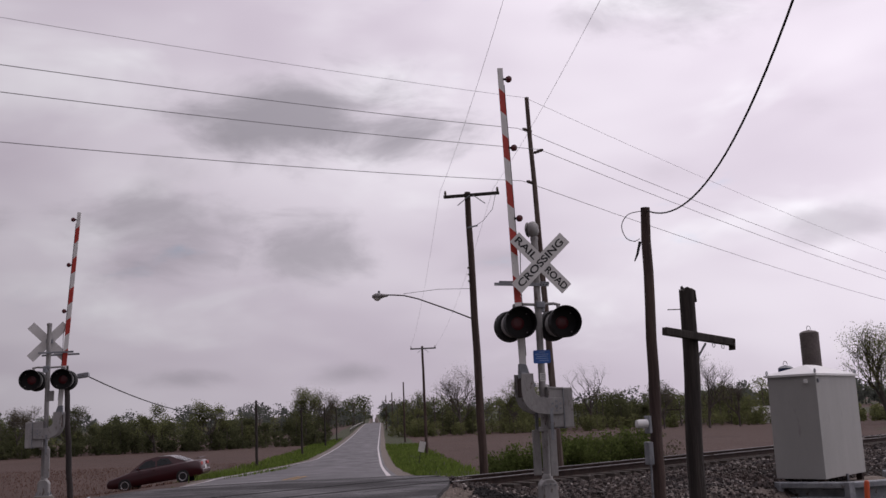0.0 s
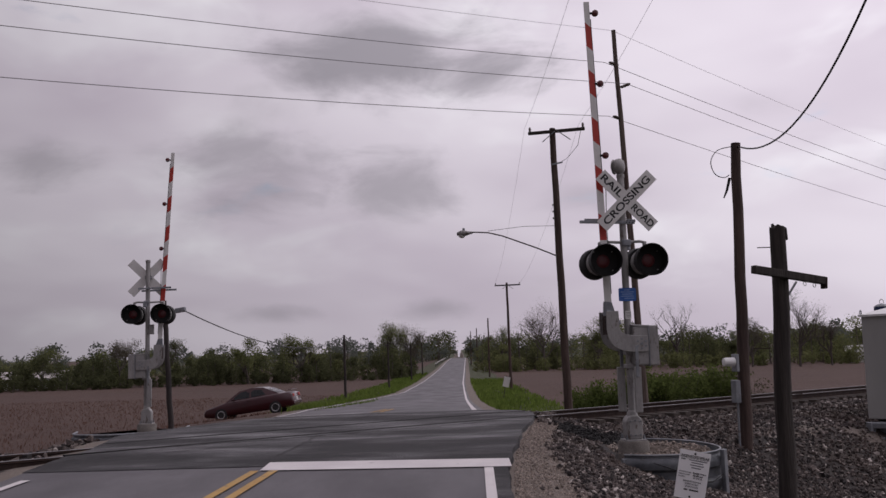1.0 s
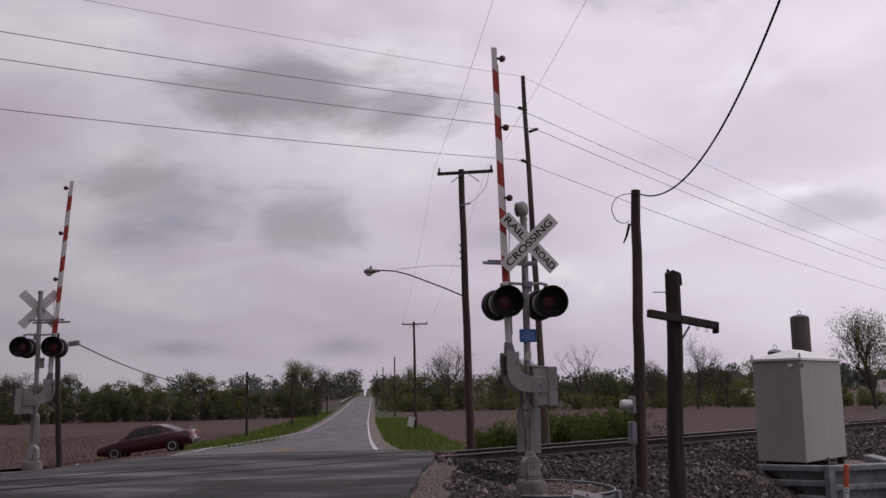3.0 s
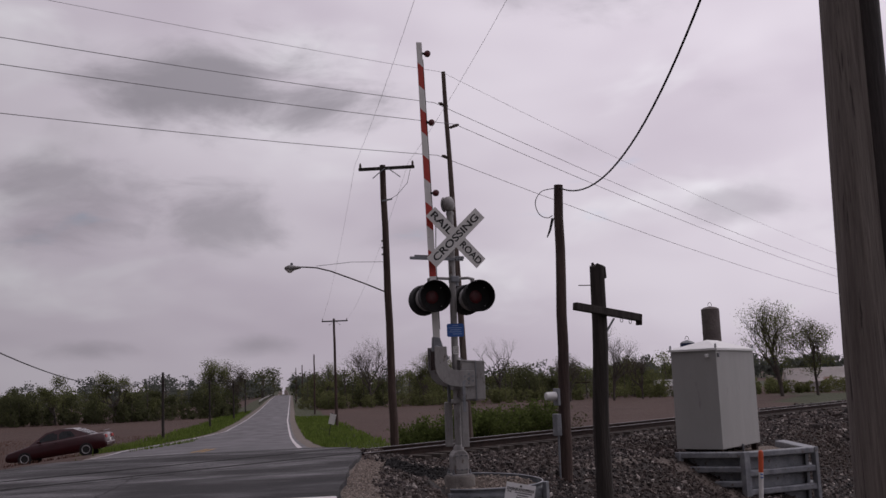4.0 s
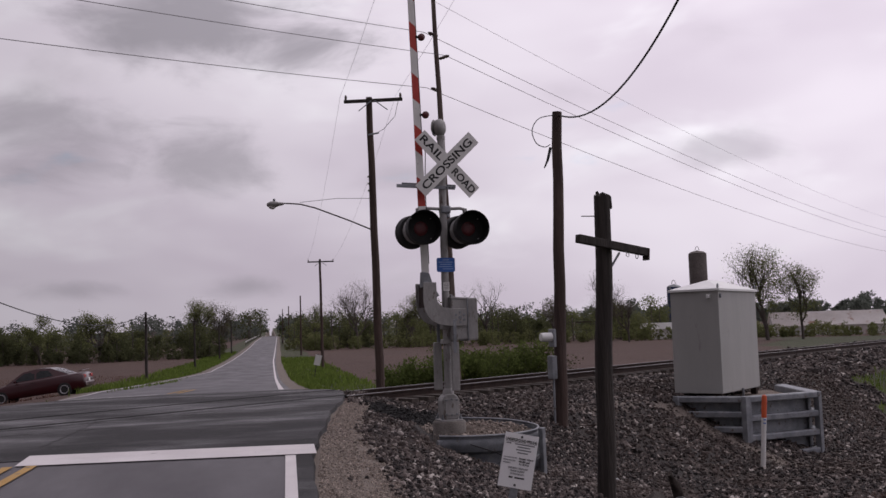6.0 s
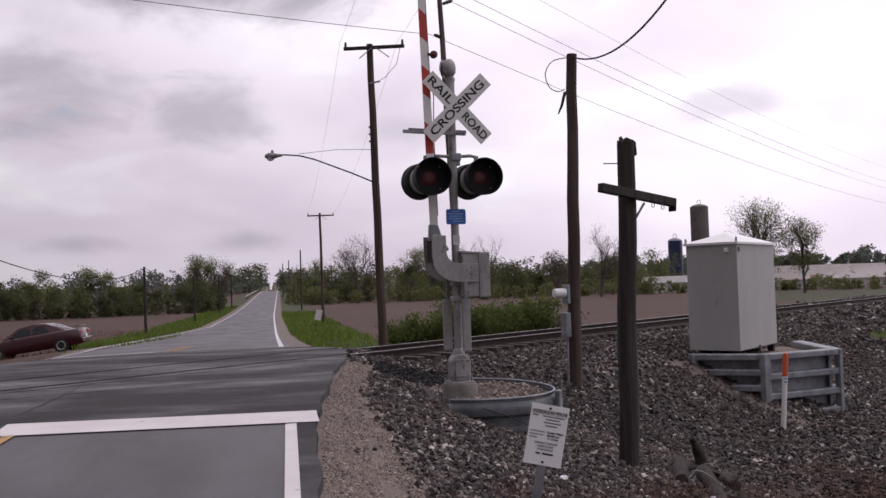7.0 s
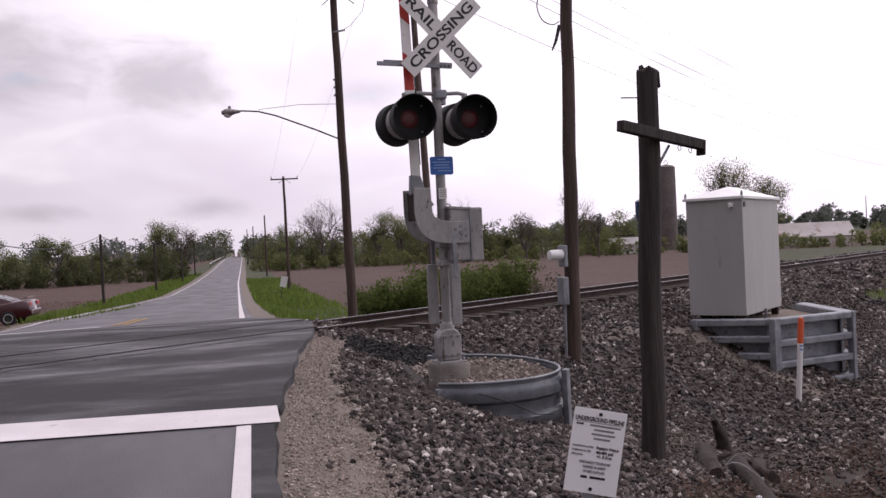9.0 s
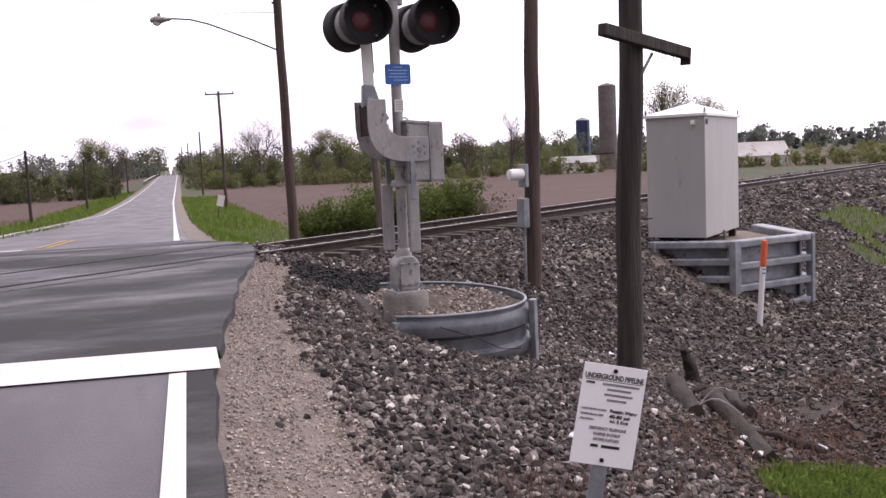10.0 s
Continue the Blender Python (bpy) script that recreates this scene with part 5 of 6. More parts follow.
def on_ballast(px, py, r):
    z, bal, gra, sho = land(px, py)
    clear = (np.hypot(px + 0.02, py - 0.14) > 0.34)
    in_ring = (((px - 0.35) / 1.02) ** 2 + ((py - 0.62) / 1.42) ** 2 < 1) & (px > -0.4)
    spill = np.hypot((px + 0.2) / 1.15, (py - 3.0) / 1.35) < r.uniform(0.8, 1.05, len(px))
    dirt = (px > 1.7) & (py < -2.3 + 0.42 * (px - 1.6)) & (r.uniform(0, 1, len(px)) < 0.8)
    clear = clear & ~spill & ~dirt
    return (bal > 0.5) & (sho < r.uniform(0.25, 0.9, len(px))) & clear & ~in_ring & (gra < 0.5)


stones("ballast_stones", -1.7, 4.6, -9.0, 3.2, 0.042, 0.028, 0.070, on_ballast, M_STONE, "grey crushed stone covering the slope beside the road", 21, 0.85, True)
stones("ballast_stones", -3.0, 17.0, 0.0, 24.0, 0.078, 0.036, 0.084,
       lambda px, py, r: on_ballast(px, py, r) & ~((px < 4.6) & (py < 3.2)) & (track_offset(px, py) > -3.6) & (py < px + 11), M_STONE, "grey crushed track ballast", 22)
stones("ballast_stones", 14.0, 36.0, 12.0, 42.0, 0.17, 0.08, 0.16, lambda px, py, r: on_ballast(px, py, r) & (track_offset(px, py) > -3.2) & (track_offset(px, py) < 7), M_STONE, "grey crushed track ballast", 23)
stones("ballast_stones", -17.0, -9.5, -9.0, 4.0, 0.13, 0.06, 0.14, lambda px, py, r: on_ballast(px, py, r) & (np.abs(track_offset(px, py)) < 3.6), M_STONE, "grey crushed track ballast", 24)
stones("shoulder_pebbles", -2.4, -0.4, -10.0, 5.0, 0.027, 0.009, 0.022, lambda px, py, r: (land(px, py)[3] > 0.3) & (px > np.interp(py, EDGE_Y, EDGE_R) + 0.06) & (r.uniform(0, 1, len(px)) < 0.8), M_PEBBLE, "pale sandy pebbles on the road shoulder", 25)
stones("shoulder_stones", -2.1, -0.6, -10.0, 5.0, 0.16, 0.025, 0.055, lambda px, py, r: (land(px, py)[3] > 0.2) & (px > np.interp(py, EDGE_Y, EDGE_R) + 0.25) & (r.uniform(0, 1, len(px)) < 0.16), M_STONE, "loose grey stones strayed onto the sandy shoulder", 26)


stones("ballast_stones", 4.6, 13.0, -4.5, 0.6, 0.085, 0.03, 0.085, lambda px, py, r: on_ballast(px, py, r) & (r.uniform(0, 1, len(px)) < 0.35), M_STONE, "scattered grey stones on the dirt slope", 27)
stones("dirt_clods", 1.5, 13.0, -5.0, 0.8, 0.06, 0.02, 0.075, lambda px, py, r: (py < -1.9 + 0.42 * (px - 1.6)) & (land(px, py)[2] < 0.5) & (r.uniform(0, 1, len(px)) < 0.85), M_CLOD, "dark crumbly soil at the foot of the slope", 30)
stones("large_stones", -1.2, 6.0, -9.0, 4.0, 0.24, 0.055, 0.095, lambda px, py, r: on_ballast(px, py, r) & (r.uniform(0, 1, len(px)) < 0.5), M_STONE, "larger crushed stones lying on the slope", 28, 0.8, True)
stones("asphalt_crumbs", -1.3, 1.2, 1.3, 4.6, 0.04, 0.02, 0.06, lambda px, py, r: (np.hypot((px + 0.2) / 1.25, (py - 3.0) / 1.5) < r.uniform(0.75, 1.1, len(px))) & (land(px, py)[3] < 0.6) & ~((((px - 0.35) / 1.1) ** 2 + ((py - 0.62) / 1.5) ** 2 < 1)), M_SEAM, "spilled black asphalt crumbs beside the rail", 29)


stones("ring_gravel", -0.3, 1.35, -0.6, 2.0, 0.05, 0.012, 0.04, lambda px, py, r: (((px - 0.42) / 0.84) ** 2 + ((py - 0.62) / 1.22) ** 2 < 1) & (np.hypot(px + 0.02, py - 0.14) > 0.3) & (r.uniform(0, 1, len(px)) < 0.7), M_PEBBLE, "sandy gravel lying inside the steel ring", 92, 0.7, False, -0.02)

# ---- grass ----
def leaf_quads(centres, size, r):
    """Small randomly turned four-cornered leaves round the given centres."""
    n = len(centres)
    u = r.normal(0, 1, (n, 3))
    u /= np.linalg.norm(u, axis=1)[:, None]
    w = np.cross(u, r.normal(0, 1, (n, 3)))
    w /= np.linalg.norm(w, axis=1)[:, None]
    s = size * r.uniform(0.5, 1.4, (n, 1))
    v = np.stack([centres - u * s, centres + w * s * 0.55, centres + u * s, centres - w * s * 0.55], 1).reshape(-1, 3)
    return v, np.arange(n * 4).reshape(-1, 4)


def blades(name, spots, height, width, mat, label, seed, lean=0.5, category="grass"):
    """Grass blades, each a bent tapering strip, at the given (x, y) places."""
    r = np.random.RandomState(seed)
    spots = np.asarray(spots)
    n = len(spots)
    z = land(spots[:, 0], spots[:, 1])[0]
    h = height * r.uniform(0.45, 1.25, n)
    a, tip = r.uniform(0, 6.28, n), r.uniform(0.1, lean, n)
    wx, wy = np.cos(a) * width / 2, np.sin(a) * width / 2
    dx, dy = -np.sin(a) * tip * h, np.cos(a) * tip * h
    x, y = spots[:, 0], spots[:, 1]
    v = np.stack([np.stack([x - wx, y - wy, z - 0.02], 1), np.stack([x + wx, y + wy, z - 0.02], 1),
                  np.stack([x + wx * 0.7 + dx * 0.4, y + wy * 0.7 + dy * 0.4, z + h * 0.62], 1), np.stack([x - wx * 0.7 + dx * 0.4, y - wy * 0.7 + dy * 0.4, z + h * 0.62], 1),
                  np.stack([x + dx, y + dy, z + h], 1)], 1).reshape(-1, 3)
    k = np.arange(n)[:, None] * 5
    quads, tris = (k + np.array([0, 1, 2, 3])), (k + np.array([3, 2, 4]))
    me = bpy.data.meshes.new(name)
    me.from_pydata(v.tolist(), [], quads.tolist() + tris.tolist())
    me.materials.append(mat)
    return tagged(new(name, me), label, category, kind="stuff")


def scatter(n, x0, x1, y0, y1, seed, keep, clump=0.0):
    r = np.random.RandomState(seed)
    p = np.stack([r.uniform(x0, x1, n), r.uniform(y0, y1, n)], 1)
    if clump:
        c = p[: max(1, n // 40)]
        p = c[r.randint(0, len(c), n)] + r.normal(0, clump, (n, 2))
    return p[keep(p[:, 0], p[:, 1])]


grassy = lambda x, y: land(x, y)[2] > 0.5
blades("grass", scatter(42000, 1.4, 9.0, -7.0, 1.0, 31, grassy), 0.13, 0.021, M_GRASS, "fresh green grass at the foot of the slope", 31, 1.5)
blades("grass", scatter(9000, -2.0, 5.5, 8.5, 40, 32, grassy), 0.22, 0.035, M_GRASS, "green verge grass beyond the tracks", 32)
blades("grass", scatter(9000, -15, -8.5, 12.0, 60, 33, grassy), 0.25, 0.045, M_GRASS, "green verge grass beyond the tracks", 33)
blades("grass", scatter(7000, -1.5, 5, 40, 120, 34, grassy), 0.3, 0.10, M_GRASS, "green verge grass beyond the tracks", 34)
blades("grass", scatter(7000, -14, -8.5, 60, 160, 35, grassy), 0.3, 0.10, M_GRASS, "green verge grass beyond the tracks", 35)
blades("grass", scatter(30000, 10, 26, 4, 24, 36, grassy), 0.16, 0.030, M_GRASS, "green grass on the bank behind the wall", 36)
rw = np.random.RandomState(90)
wp = scatter(26000, 1.8, 7.5, -6.5, 0.6, 91, grassy, 0.10)
wz = land(wp[:, 0], wp[:, 1])[0] + rw.uniform(0.0, 0.14, len(wp))
wv, wf = leaf_quads(np.column_stack([wp, wz]), 0.022, rw)
tagged(sheet(wv, wf, "weeds", M_GRASS), "low broad-leaved green weeds among the grass", "weeds", kind="stuff")
blades("dry_stalks", scatter(9000, -0.6, 9.5, -8.5, 1.0, 37, lambda x, y: (land(x, y)[3] < 0.1) & (y < -4.2 + 0.95 * x), 0.25), 0.16, 0.007, M_DRYGRASS, "dry brown stalks among the stones", 37, 1.6)
blades("dry_stalks", scatter(5000, 3.0, 14.0, 19.0, 31.0, 38, lambda x, y: track_offset(x, y) < -4), 0.7, 0.02, M_DRYGRASS, "dry brown weeds below the track bank", 38, 0.5)
blades("crop_stubble", scatter(14000, -45, -13.0, 8, 75, 39, lambda x, y: land(x, y)[2] < 0.5), 0.14, 0.035, M_DRYGRASS, "pale stubble strewn on the ploughed field", 39, 1.5, "stubble")


# ---- trees ----
SURVEY = (-2.5, -12.4)


def spot(bearing, dist):
    """A place by its bearing in degrees from the road's line and its distance from a fixed point on the shoulder."""
    return SURVEY[0] + dist * math.sin(radians(bearing)), SURVEY[1] + dist * math.cos(radians(bearing))


def limbs(height, spread, r, depth, b, trunk_r, fork):
    """Grows a trunk with forked limbs into b; returns the ends of the twigs."""
    ends = []

    def grow(p, d, ln, rad, level):
        pts, q = [p], p
        for k in range(3):
            d = (d + Vector(r.normal(0, 0.16 if level else 0.05, 3)) + Vector((0, 0, 0.06))).normalized()
            q = q + d * ln / 3
            pts.append(q)
        tube(pts, [rad, rad * 0.88, rad * 0.76, rad * 0.6], 6 if level < 2 else 3, b, False)
        if level >= depth:
            ends.extend([pts[2], pts[3]])
            return
        for k in range(fork if level else fork + 3):
            a = r.uniform(0, 6.28)
            side = Vector((math.cos(a), math.sin(a), r.uniform(0.1, 0.9))).normalized()
            nd = (d * 0.75 + side * spread).normalized()
            grow(pts[1].lerp(pts[3], r.uniform(0.2, 1.0)) if level else pts[0].lerp(pts[3], r.uniform(0.30, 1.0)), nd, ln * r.uniform(0.58, 0.82), rad * 0.55, level + 1)

    grow(Vector((0, 0, -0.3)), Vector((0.02, 0, 1)), height * 0.40, trunk_r, 0)
    return ends


def tree(bearing, dist, height, spread, leaf_mat, leaves, leaf, label, seed, depth=4, fork=3, lift=0.0, dome=0):
    """A tree with trunk and limbs, and a crown of single small leaves round the twig ends."""
    r = np.random.RandomState(seed)
    x, y = spot(bearing, dist)
    t = thing("tree", pose(x, y, float(land(x, y)[0]) + lift), label, "tree", "trees in the fields")
    b = bmesh.new()
    ends = limbs(height, spread, r, depth, b, height * 0.020, fork)
    top = max(p.z for p in ends)
    k = height / top
    bmesh.ops.scale(b, vec=(k, k, k), verts=b.verts)
    part("trunk", b, M_BARK, t, "", 60)
    if leaves:
        e = np.array([tuple(p * k) for p in ends])
        leaves = int(leaves * 0.85)
        c = e[r.randint(0, len(e), leaves)] + np.clip(r.normal(0, 1, (leaves, 3)), -1.7, 1.7) * height * 0.046
        if dome:
            g = r.normal(0, 1, (60, 3))
            g = g / np.linalg.norm(g, axis=1)[:, None] * r.uniform(0.35, 1.0, (60, 1)) ** 0.5 * np.array([0.24, 0.24, 0.36]) * height + np.array([0, 0, 0.60 * height])
            c = np.concatenate([c, g[r.randint(0, 60, dome)] + np.clip(r.normal(0, 1, (dome, 3)), -1.6, 1.6) * height * 0.042])
        v, f = leaf_quads(c, leaf * 0.64, r)
        sheet(v, f, "crown", leaf_mat).parent = t
    return t


tree(5.15, 196, 14.5, 0.72, M_LEAF_BR, 3900, 0.115, "spreading half-bare spring tree at the field edge", 41, 5, 3, dome=3200)
tree(8.3, 200, 11.5, 0.6, M_LEAF_LT, 6760, 0.158, "young green tree in the field hedge", 42, 4)
tree(9.6, 205, 11.0, 0.6, M_LEAF_LT, 6760, 0.158, "young green tree in the field hedge", 43, 4)
tree(13.1, 205, 14.0, 0.5, M_LEAF_BR, 1300, 0.101, "slim nearly leafless tree above the hedge", 44, 5, 2)
tree(19.9, 172, 13.5, 0.75, M_LEAF_BR, 1820, 0.101, "broad leafless tree at the field edge", 45, 5, 3)
tree(17.3, 178, 9.0, 0.7, M_LEAF_BR, 1820, 0.101, "low leafless tree at the field edge", 46, 5, 3)
tree(21.6, 176, 8.6, 0.7, M_LEAF_BR, 1300, 0.101, "low leafless tree at the field edge", 47, 5, 3)
tree(-4.2, 163, 9.6, 0.45, M_LEAF_LT, 4940, 0.144, "tall rounded roadside tree in early leaf", 48, 4, dome=2600)
tree(-2.95, 172, 9.4, 0.55, M_LEAF_BR, 3900, 0.130, "roadside tree with sparse new leaves", 49, 5, dome=1600)
tree(29.5, 165, 15.6, 0.42, M_LEAF_LT, 4000, 0.19, "tall farmyard tree in fresh leaf", 50, 4, dome=5200)
tree(31.4, 166, 12.6, 0.40, M_LEAF_LT, 2500, 0.18, "slender farmyard tree in fresh leaf", 51, 4, dome=3600)
tree(2.5, 215, 9.5, 0.55, M_LEAF_LT, 3900, 0.158, "roadside tree in early leaf", 52, 4)
tree(-9.8, 150, 7.4, 0.6, M_LEAF_LT, 6760, 0.158, "round tree in the hedge beyond the field", 53, 4)
tree(-12.9, 152, 7.2, 0.65, M_LEAF_LT, 5720, 0.158, "round tree in the hedge beyond the field", 54, 4)
tree(-17.6, 156, 7.2, 0.65, M_LEAF_DK, 6240, 0.158, "round tree in the hedge beyond the field", 55, 4)
tree(-20.2, 156, 7.4, 0.7, M_LEAF_BR, 3640, 0.144, "half-bare tree in the hedge beyond the field", 56, 5)
tree(-24.3, 160, 6.6, 0.65, M_LEAF_LT, 5200, 0.158, "round tree in the hedge beyond the field", 57, 4)


def woods(name, b0, b1, d0, d1, n, h0, h1, leaf_mat, leaf, per, label, seed, gap=None):
    """Far woodland: many crowns of single leaves over thin trunks, too many to count."""
    r = np.random.RandomState(seed)
    cv = []
    stems = bmesh.new()
    for k in range(n):
        brg, dist = r.uniform(b0, b1), r.uniform(d0, d1)
        if gap and gap[0] < brg < gap[1]:
            continue
        x, y = spot(brg, dist)
        z, h = float(land(x, y)[0]), r.uniform(h0, h1) * (1 + 0.22 * math.sin(brg * 1.9 + seed) + 0.12 * math.sin(brg * 5.3))
        tube([(x, y, z - 0.3), (x + r.uniform(-0.3, 0.3), y, z + h * 0.75)], [h * 0.02, h * 0.008], 4, stems, False)
        # a rounded crown: clumps fill a dome that narrows to the top and hangs low at the skirt
        m, wide = r.randint(12, 18), h * r.uniform(0.26, 0.40)
        for q in range(m):
            u, a = r.uniform(0, 1), r.uniform(0, 6.28)
            reach = wide * math.sqrt(max(0.0, 1 - ((u - 0.40) / 0.62) ** 2)) * math.sqrt(r.uniform(0.1, 1))
            c = np.array([x + reach * math.cos(a), y + reach * math.sin(a), z + h * (0.06 + 0.86 * u)])
            cv.append(c + np.clip(r.normal(0, 1, (per // m, 3)), -1.6, 1.6) * h * np.array([0.085, 0.085, 0.065]))
    v, f = leaf_quads(np.concatenate(cv), leaf, r)
    ob = tagged(sheet(v, f, name, leaf_mat), label, "woods", kind="stuff")
    me = bpy.data.meshes.new("stems")
    stems.to_mesh(me)
    stems.free()
    me.materials.append(M_BARK)
    st = new("stems", me)
    st.parent = ob
    return ob


woods("hedge_woods", -36, -2.9, 152, 180, 130, 3.6, 5.2, M_LEAF_DK, 0.155, 760, "dark green line of trees beyond the ploughed field", 61)
woods("hedge_woods", -36, -4.0, 158, 190, 60, 3.8, 5.8, M_LEAF_LT, 0.145, 720, "paler spring trees in the far tree line", 62)
woods("hedge_woods", 1.0, 24.5, 205, 240, 100, 5.5, 8.5, M_LEAF_DK, 0.185, 780, "dark green line of trees beyond the ploughed field", 63)
woods("hedge_woods", 1.2, 24.0, 196, 225, 46, 5.0, 9.0, M_LEAF_LT, 0.165, 780, "paler spring trees in the far tree line", 64)
woods("hedge_shrubs", 0.9, 27.5, 186, 196, 120, 2.0, 3.2, M_LEAF_LT, 0.17, 240, "low green scrub along the field edge", 65)
woods("hedge_shrubs", -36, -3.2, 147, 154, 150, 1.6, 2.6, M_LEAF_DK, 0.16, 210, "low dark scrub along the far field edge", 71)
woods("far_woods", -50, 22, 330, 470, 230, 8.0, 11.0, M_LEAF_HAZED, 0.5, 270, "distant hazy woodland closing the view", 66, (-1.2, 0.6))
woods("far_woods", -3.0, 2.4, 380, 470, 40, 9.0, 12.0, M_LEAF_DK, 0.42, 300, "trees closing the end of the road", 67, (-0.62, 0.55))
woods("far_woods", 20, 62, 640, 900, 330, 11.0, 15.0, M_LEAF_HAZED, 1.15, 210, "distant wooded hill", 68)
woods("hedge_shrubs", 26.5, 48, 186, 198, 130, 1.8, 2.9, M_LEAF_LT, 0.18, 210, "low green scrub in front of the farm", 72)
woods("hedge_shrubs", 27, 50, 215, 300, 110, 2.4, 4.4, M_LEAF_LT, 0.28, 190, "low green scrub round the farm", 69)
woods("far_woods", -8, 30, 820, 1000, 150, 11.0, 15.0, M_LEAF_HAZED, 1.0, 150, "distant wooded ridge", 70)


def shrub(x, y, h, w, n, mat, label, seed):
    r = np.random.RandomState(seed)
    t = thing("shrub", pose(x, y, float(land(x, y)[0])), label, "shrub", "shrubs below the track")
    b = bmesh.new()
    tips = []
    for k in range(22):
        a, s = r.uniform(0, 6.28), r.uniform(0.15, 0.5) * w
        mid = Vector((math.cos(a) * s * 0.5, math.sin(a) * s * 0.5, h * 0.45))
        end = Vector((math.cos(a) * s, math.sin(a) * s, h * r.uniform(0.6, 1.0)))
        tube([(0.1 * math.cos(a), 0.1 * math.sin(a), -0.2), mid, end], [0.02, 0.014, 0.006], 4, b, False)
        tips += [mid.lerp(end, q) for q in (0.0, 0.4, 0.8, 1.0)]
    part("stems", b, M_BARK, t)
    e = np.array([tuple(p) for p in tips])
    c = e[r.randint(0, len(e), n)] + r.normal(0, 0.20, (n, 3)) * np.array([1, 1, 0.7])
    c[:, 2] = np.maximum(c[:, 2], 0.02)
    v, f = leaf_quads(c, 0.068, r)
    sheet(v, f, "leaves", mat).parent = t


for k, (x, y, h, w, mat) in enumerate(((4.0, 24.0, 1.9, 2.6, M_SHRUB), (5.6, 25.0, 2.2, 2.8, M_SHRUB), (7.3, 26.5, 1.9, 2.6, M_SHRUB), (8.9, 27.5, 2.3, 2.6, M_SHRUB), (3.0, 26.5, 1.4, 2.2, M_SHRUB), (10.2, 28.0, 1.7, 2.0, M_LEAF_BR), (6.2, 28.5, 2.0, 3.0, M_SHRUB))):
    shrub(x, y, h, w, 4800 if mat is M_SHRUB else 600, mat, "leafy green shrub below the track bank" if mat is M_SHRUB else "thin brown shrub below the track bank", 80 + k)


# ---- parked car on the verge ----
def car():
    gx, gy = -13.25, 33.0
    t = thing("car", pose(gx, gy, float(land(gx, gy)[0]) - 0.02, 0, -7.0, 0) @ pose(0, 0, 0, 0, 0, -3), "dark red saloon car standing nose down beside the road", "car")
    # nose towards -x
    low = [(-2.28, 0.30), (-2.30, 0.52), (-2.18, 0.68), (-1.6, 0.80), (-1.05, 0.92), (1.35, 0.98), (2.05, 0.98), (2.26, 0.90), (2.30, 0.55), (2.24, 0.28), (1.75, 0.24), (-1.8, 0.22)]
    body = prism(low, 1.74, None, 0.06)
    part("body", body, M_CAR, t, "", 50)
    cabin = bmesh.new()
    prof = [(-1.15, 0.90, 0.80), (-0.42, 1.36, 0.62), (0.20, 1.44, 0.60), (0.80, 1.38, 0.61), (1.62, 0.97, 0.78)]
    rings = [[cabin.verts.new((x, -w, z)), cabin.verts.new((x, w, z))] for x, z, w in prof]
    foot = [[cabin.verts.new((x, s * 0.84, 0.88)) for s in (-1, 1)] for x, z, w in prof]
    for (a, b), (c, d) in zip(rings, rings[1:]):
        cabin.faces.new((a, b, d, c))
    for i in range(len(prof) - 1):
        for s in (0, 1):
            cabin.faces.new((foot[i][s], foot[i + 1][s], rings[i + 1][s], rings[i][s]))
    bmesh.ops.recalc_face_normals(cabin, faces=cabin.faces)
    part("roof", cabin, M_CAR, t, "", 40)
    for s in (-1, 1):
        for quad in (((-0.86, 0.97), (-0.36, 1.29), (0.10, 1.34), (0.10, 0.98)), ((0.18, 0.98), (0.18, 1.34), (0.70, 1.29), (0.92, 1.02))):
            g = bmesh.new()
            vs_ = [g.verts.new((x, s * (0.855 - 0.235 * (z - 0.88) / 0.5), z)) for x, z in quad]
            g.faces.new(vs_)
            bmesh.ops.solidify(g, geom=g.faces[:], thickness=0.012)
            part("side_window", g, M_DKGLASS, t, "dark side window")
        g = part("door_handle", box((0.14, 0.03, 0.03), (0.02, s * 0.875, 0.84), bevel=0.008), M_CAR, t)
        part("tail_light", box((0.10, 0.34, 0.16), (2.25, s * 0.62, 0.80), bevel=0.02), M_TAIL, t, "red tail light")
        part("wing_mirror", box((0.10, 0.16, 0.10), (-0.72, s * 0.92, 1.0), bevel=0.03), M_CAR, t)
        for x in (-1.42, 1.36):
            wheel = part("wheel", lathe([(0.17, -0.10), (0.30, -0.10), (0.325, -0.07), (0.325, 0.07), (0.30, 0.10), (0.17, 0.10)], pose(x, s * 0.78, 0.325, 90), 24), M_TYRE, t, "black tyre", 40)
            part("rim", lathe([(0.03, 0.02), (0.19, 0.085), (0.20, 0.105), (0.185, 0.11), (0.10, 0.07), (0.01, 0.09)], pose(x, s * 0.78, 0.325, -90 * s), 20), M_RIM, wheel, "bright alloy rim", 40)
    for quad in (((1.00, 1.30), (1.52, 1.03)), ((-1.02, 0.99), (-0.46, 1.32))):
        (xa, za), (xb, zb) = quad
        g = bmesh.new()
        vs_ = [g.verts.new(p) for p in ((xa, -0.60, za + 0.02), (xa, 0.60, za + 0.02), (xb, 0.66, zb + 0.02), (xb, -0.66, zb + 0.02))]
        g.faces.new(vs_)
        bmesh.ops.solidify(g, geom=g.faces[:], thickness=0.012)
        part("windscreen", g, M_DKGLASS, t, "dark glass screen")
    part("spoiler", box((0.16, 1.3, 0.03), (2.12, 0, 1.08), bevel=0.01), M_CAR, t)
    part("number_plate", box((0.01, 0.31, 0.15), (2.305, 0, 0.62)), M_SIGNW, t)
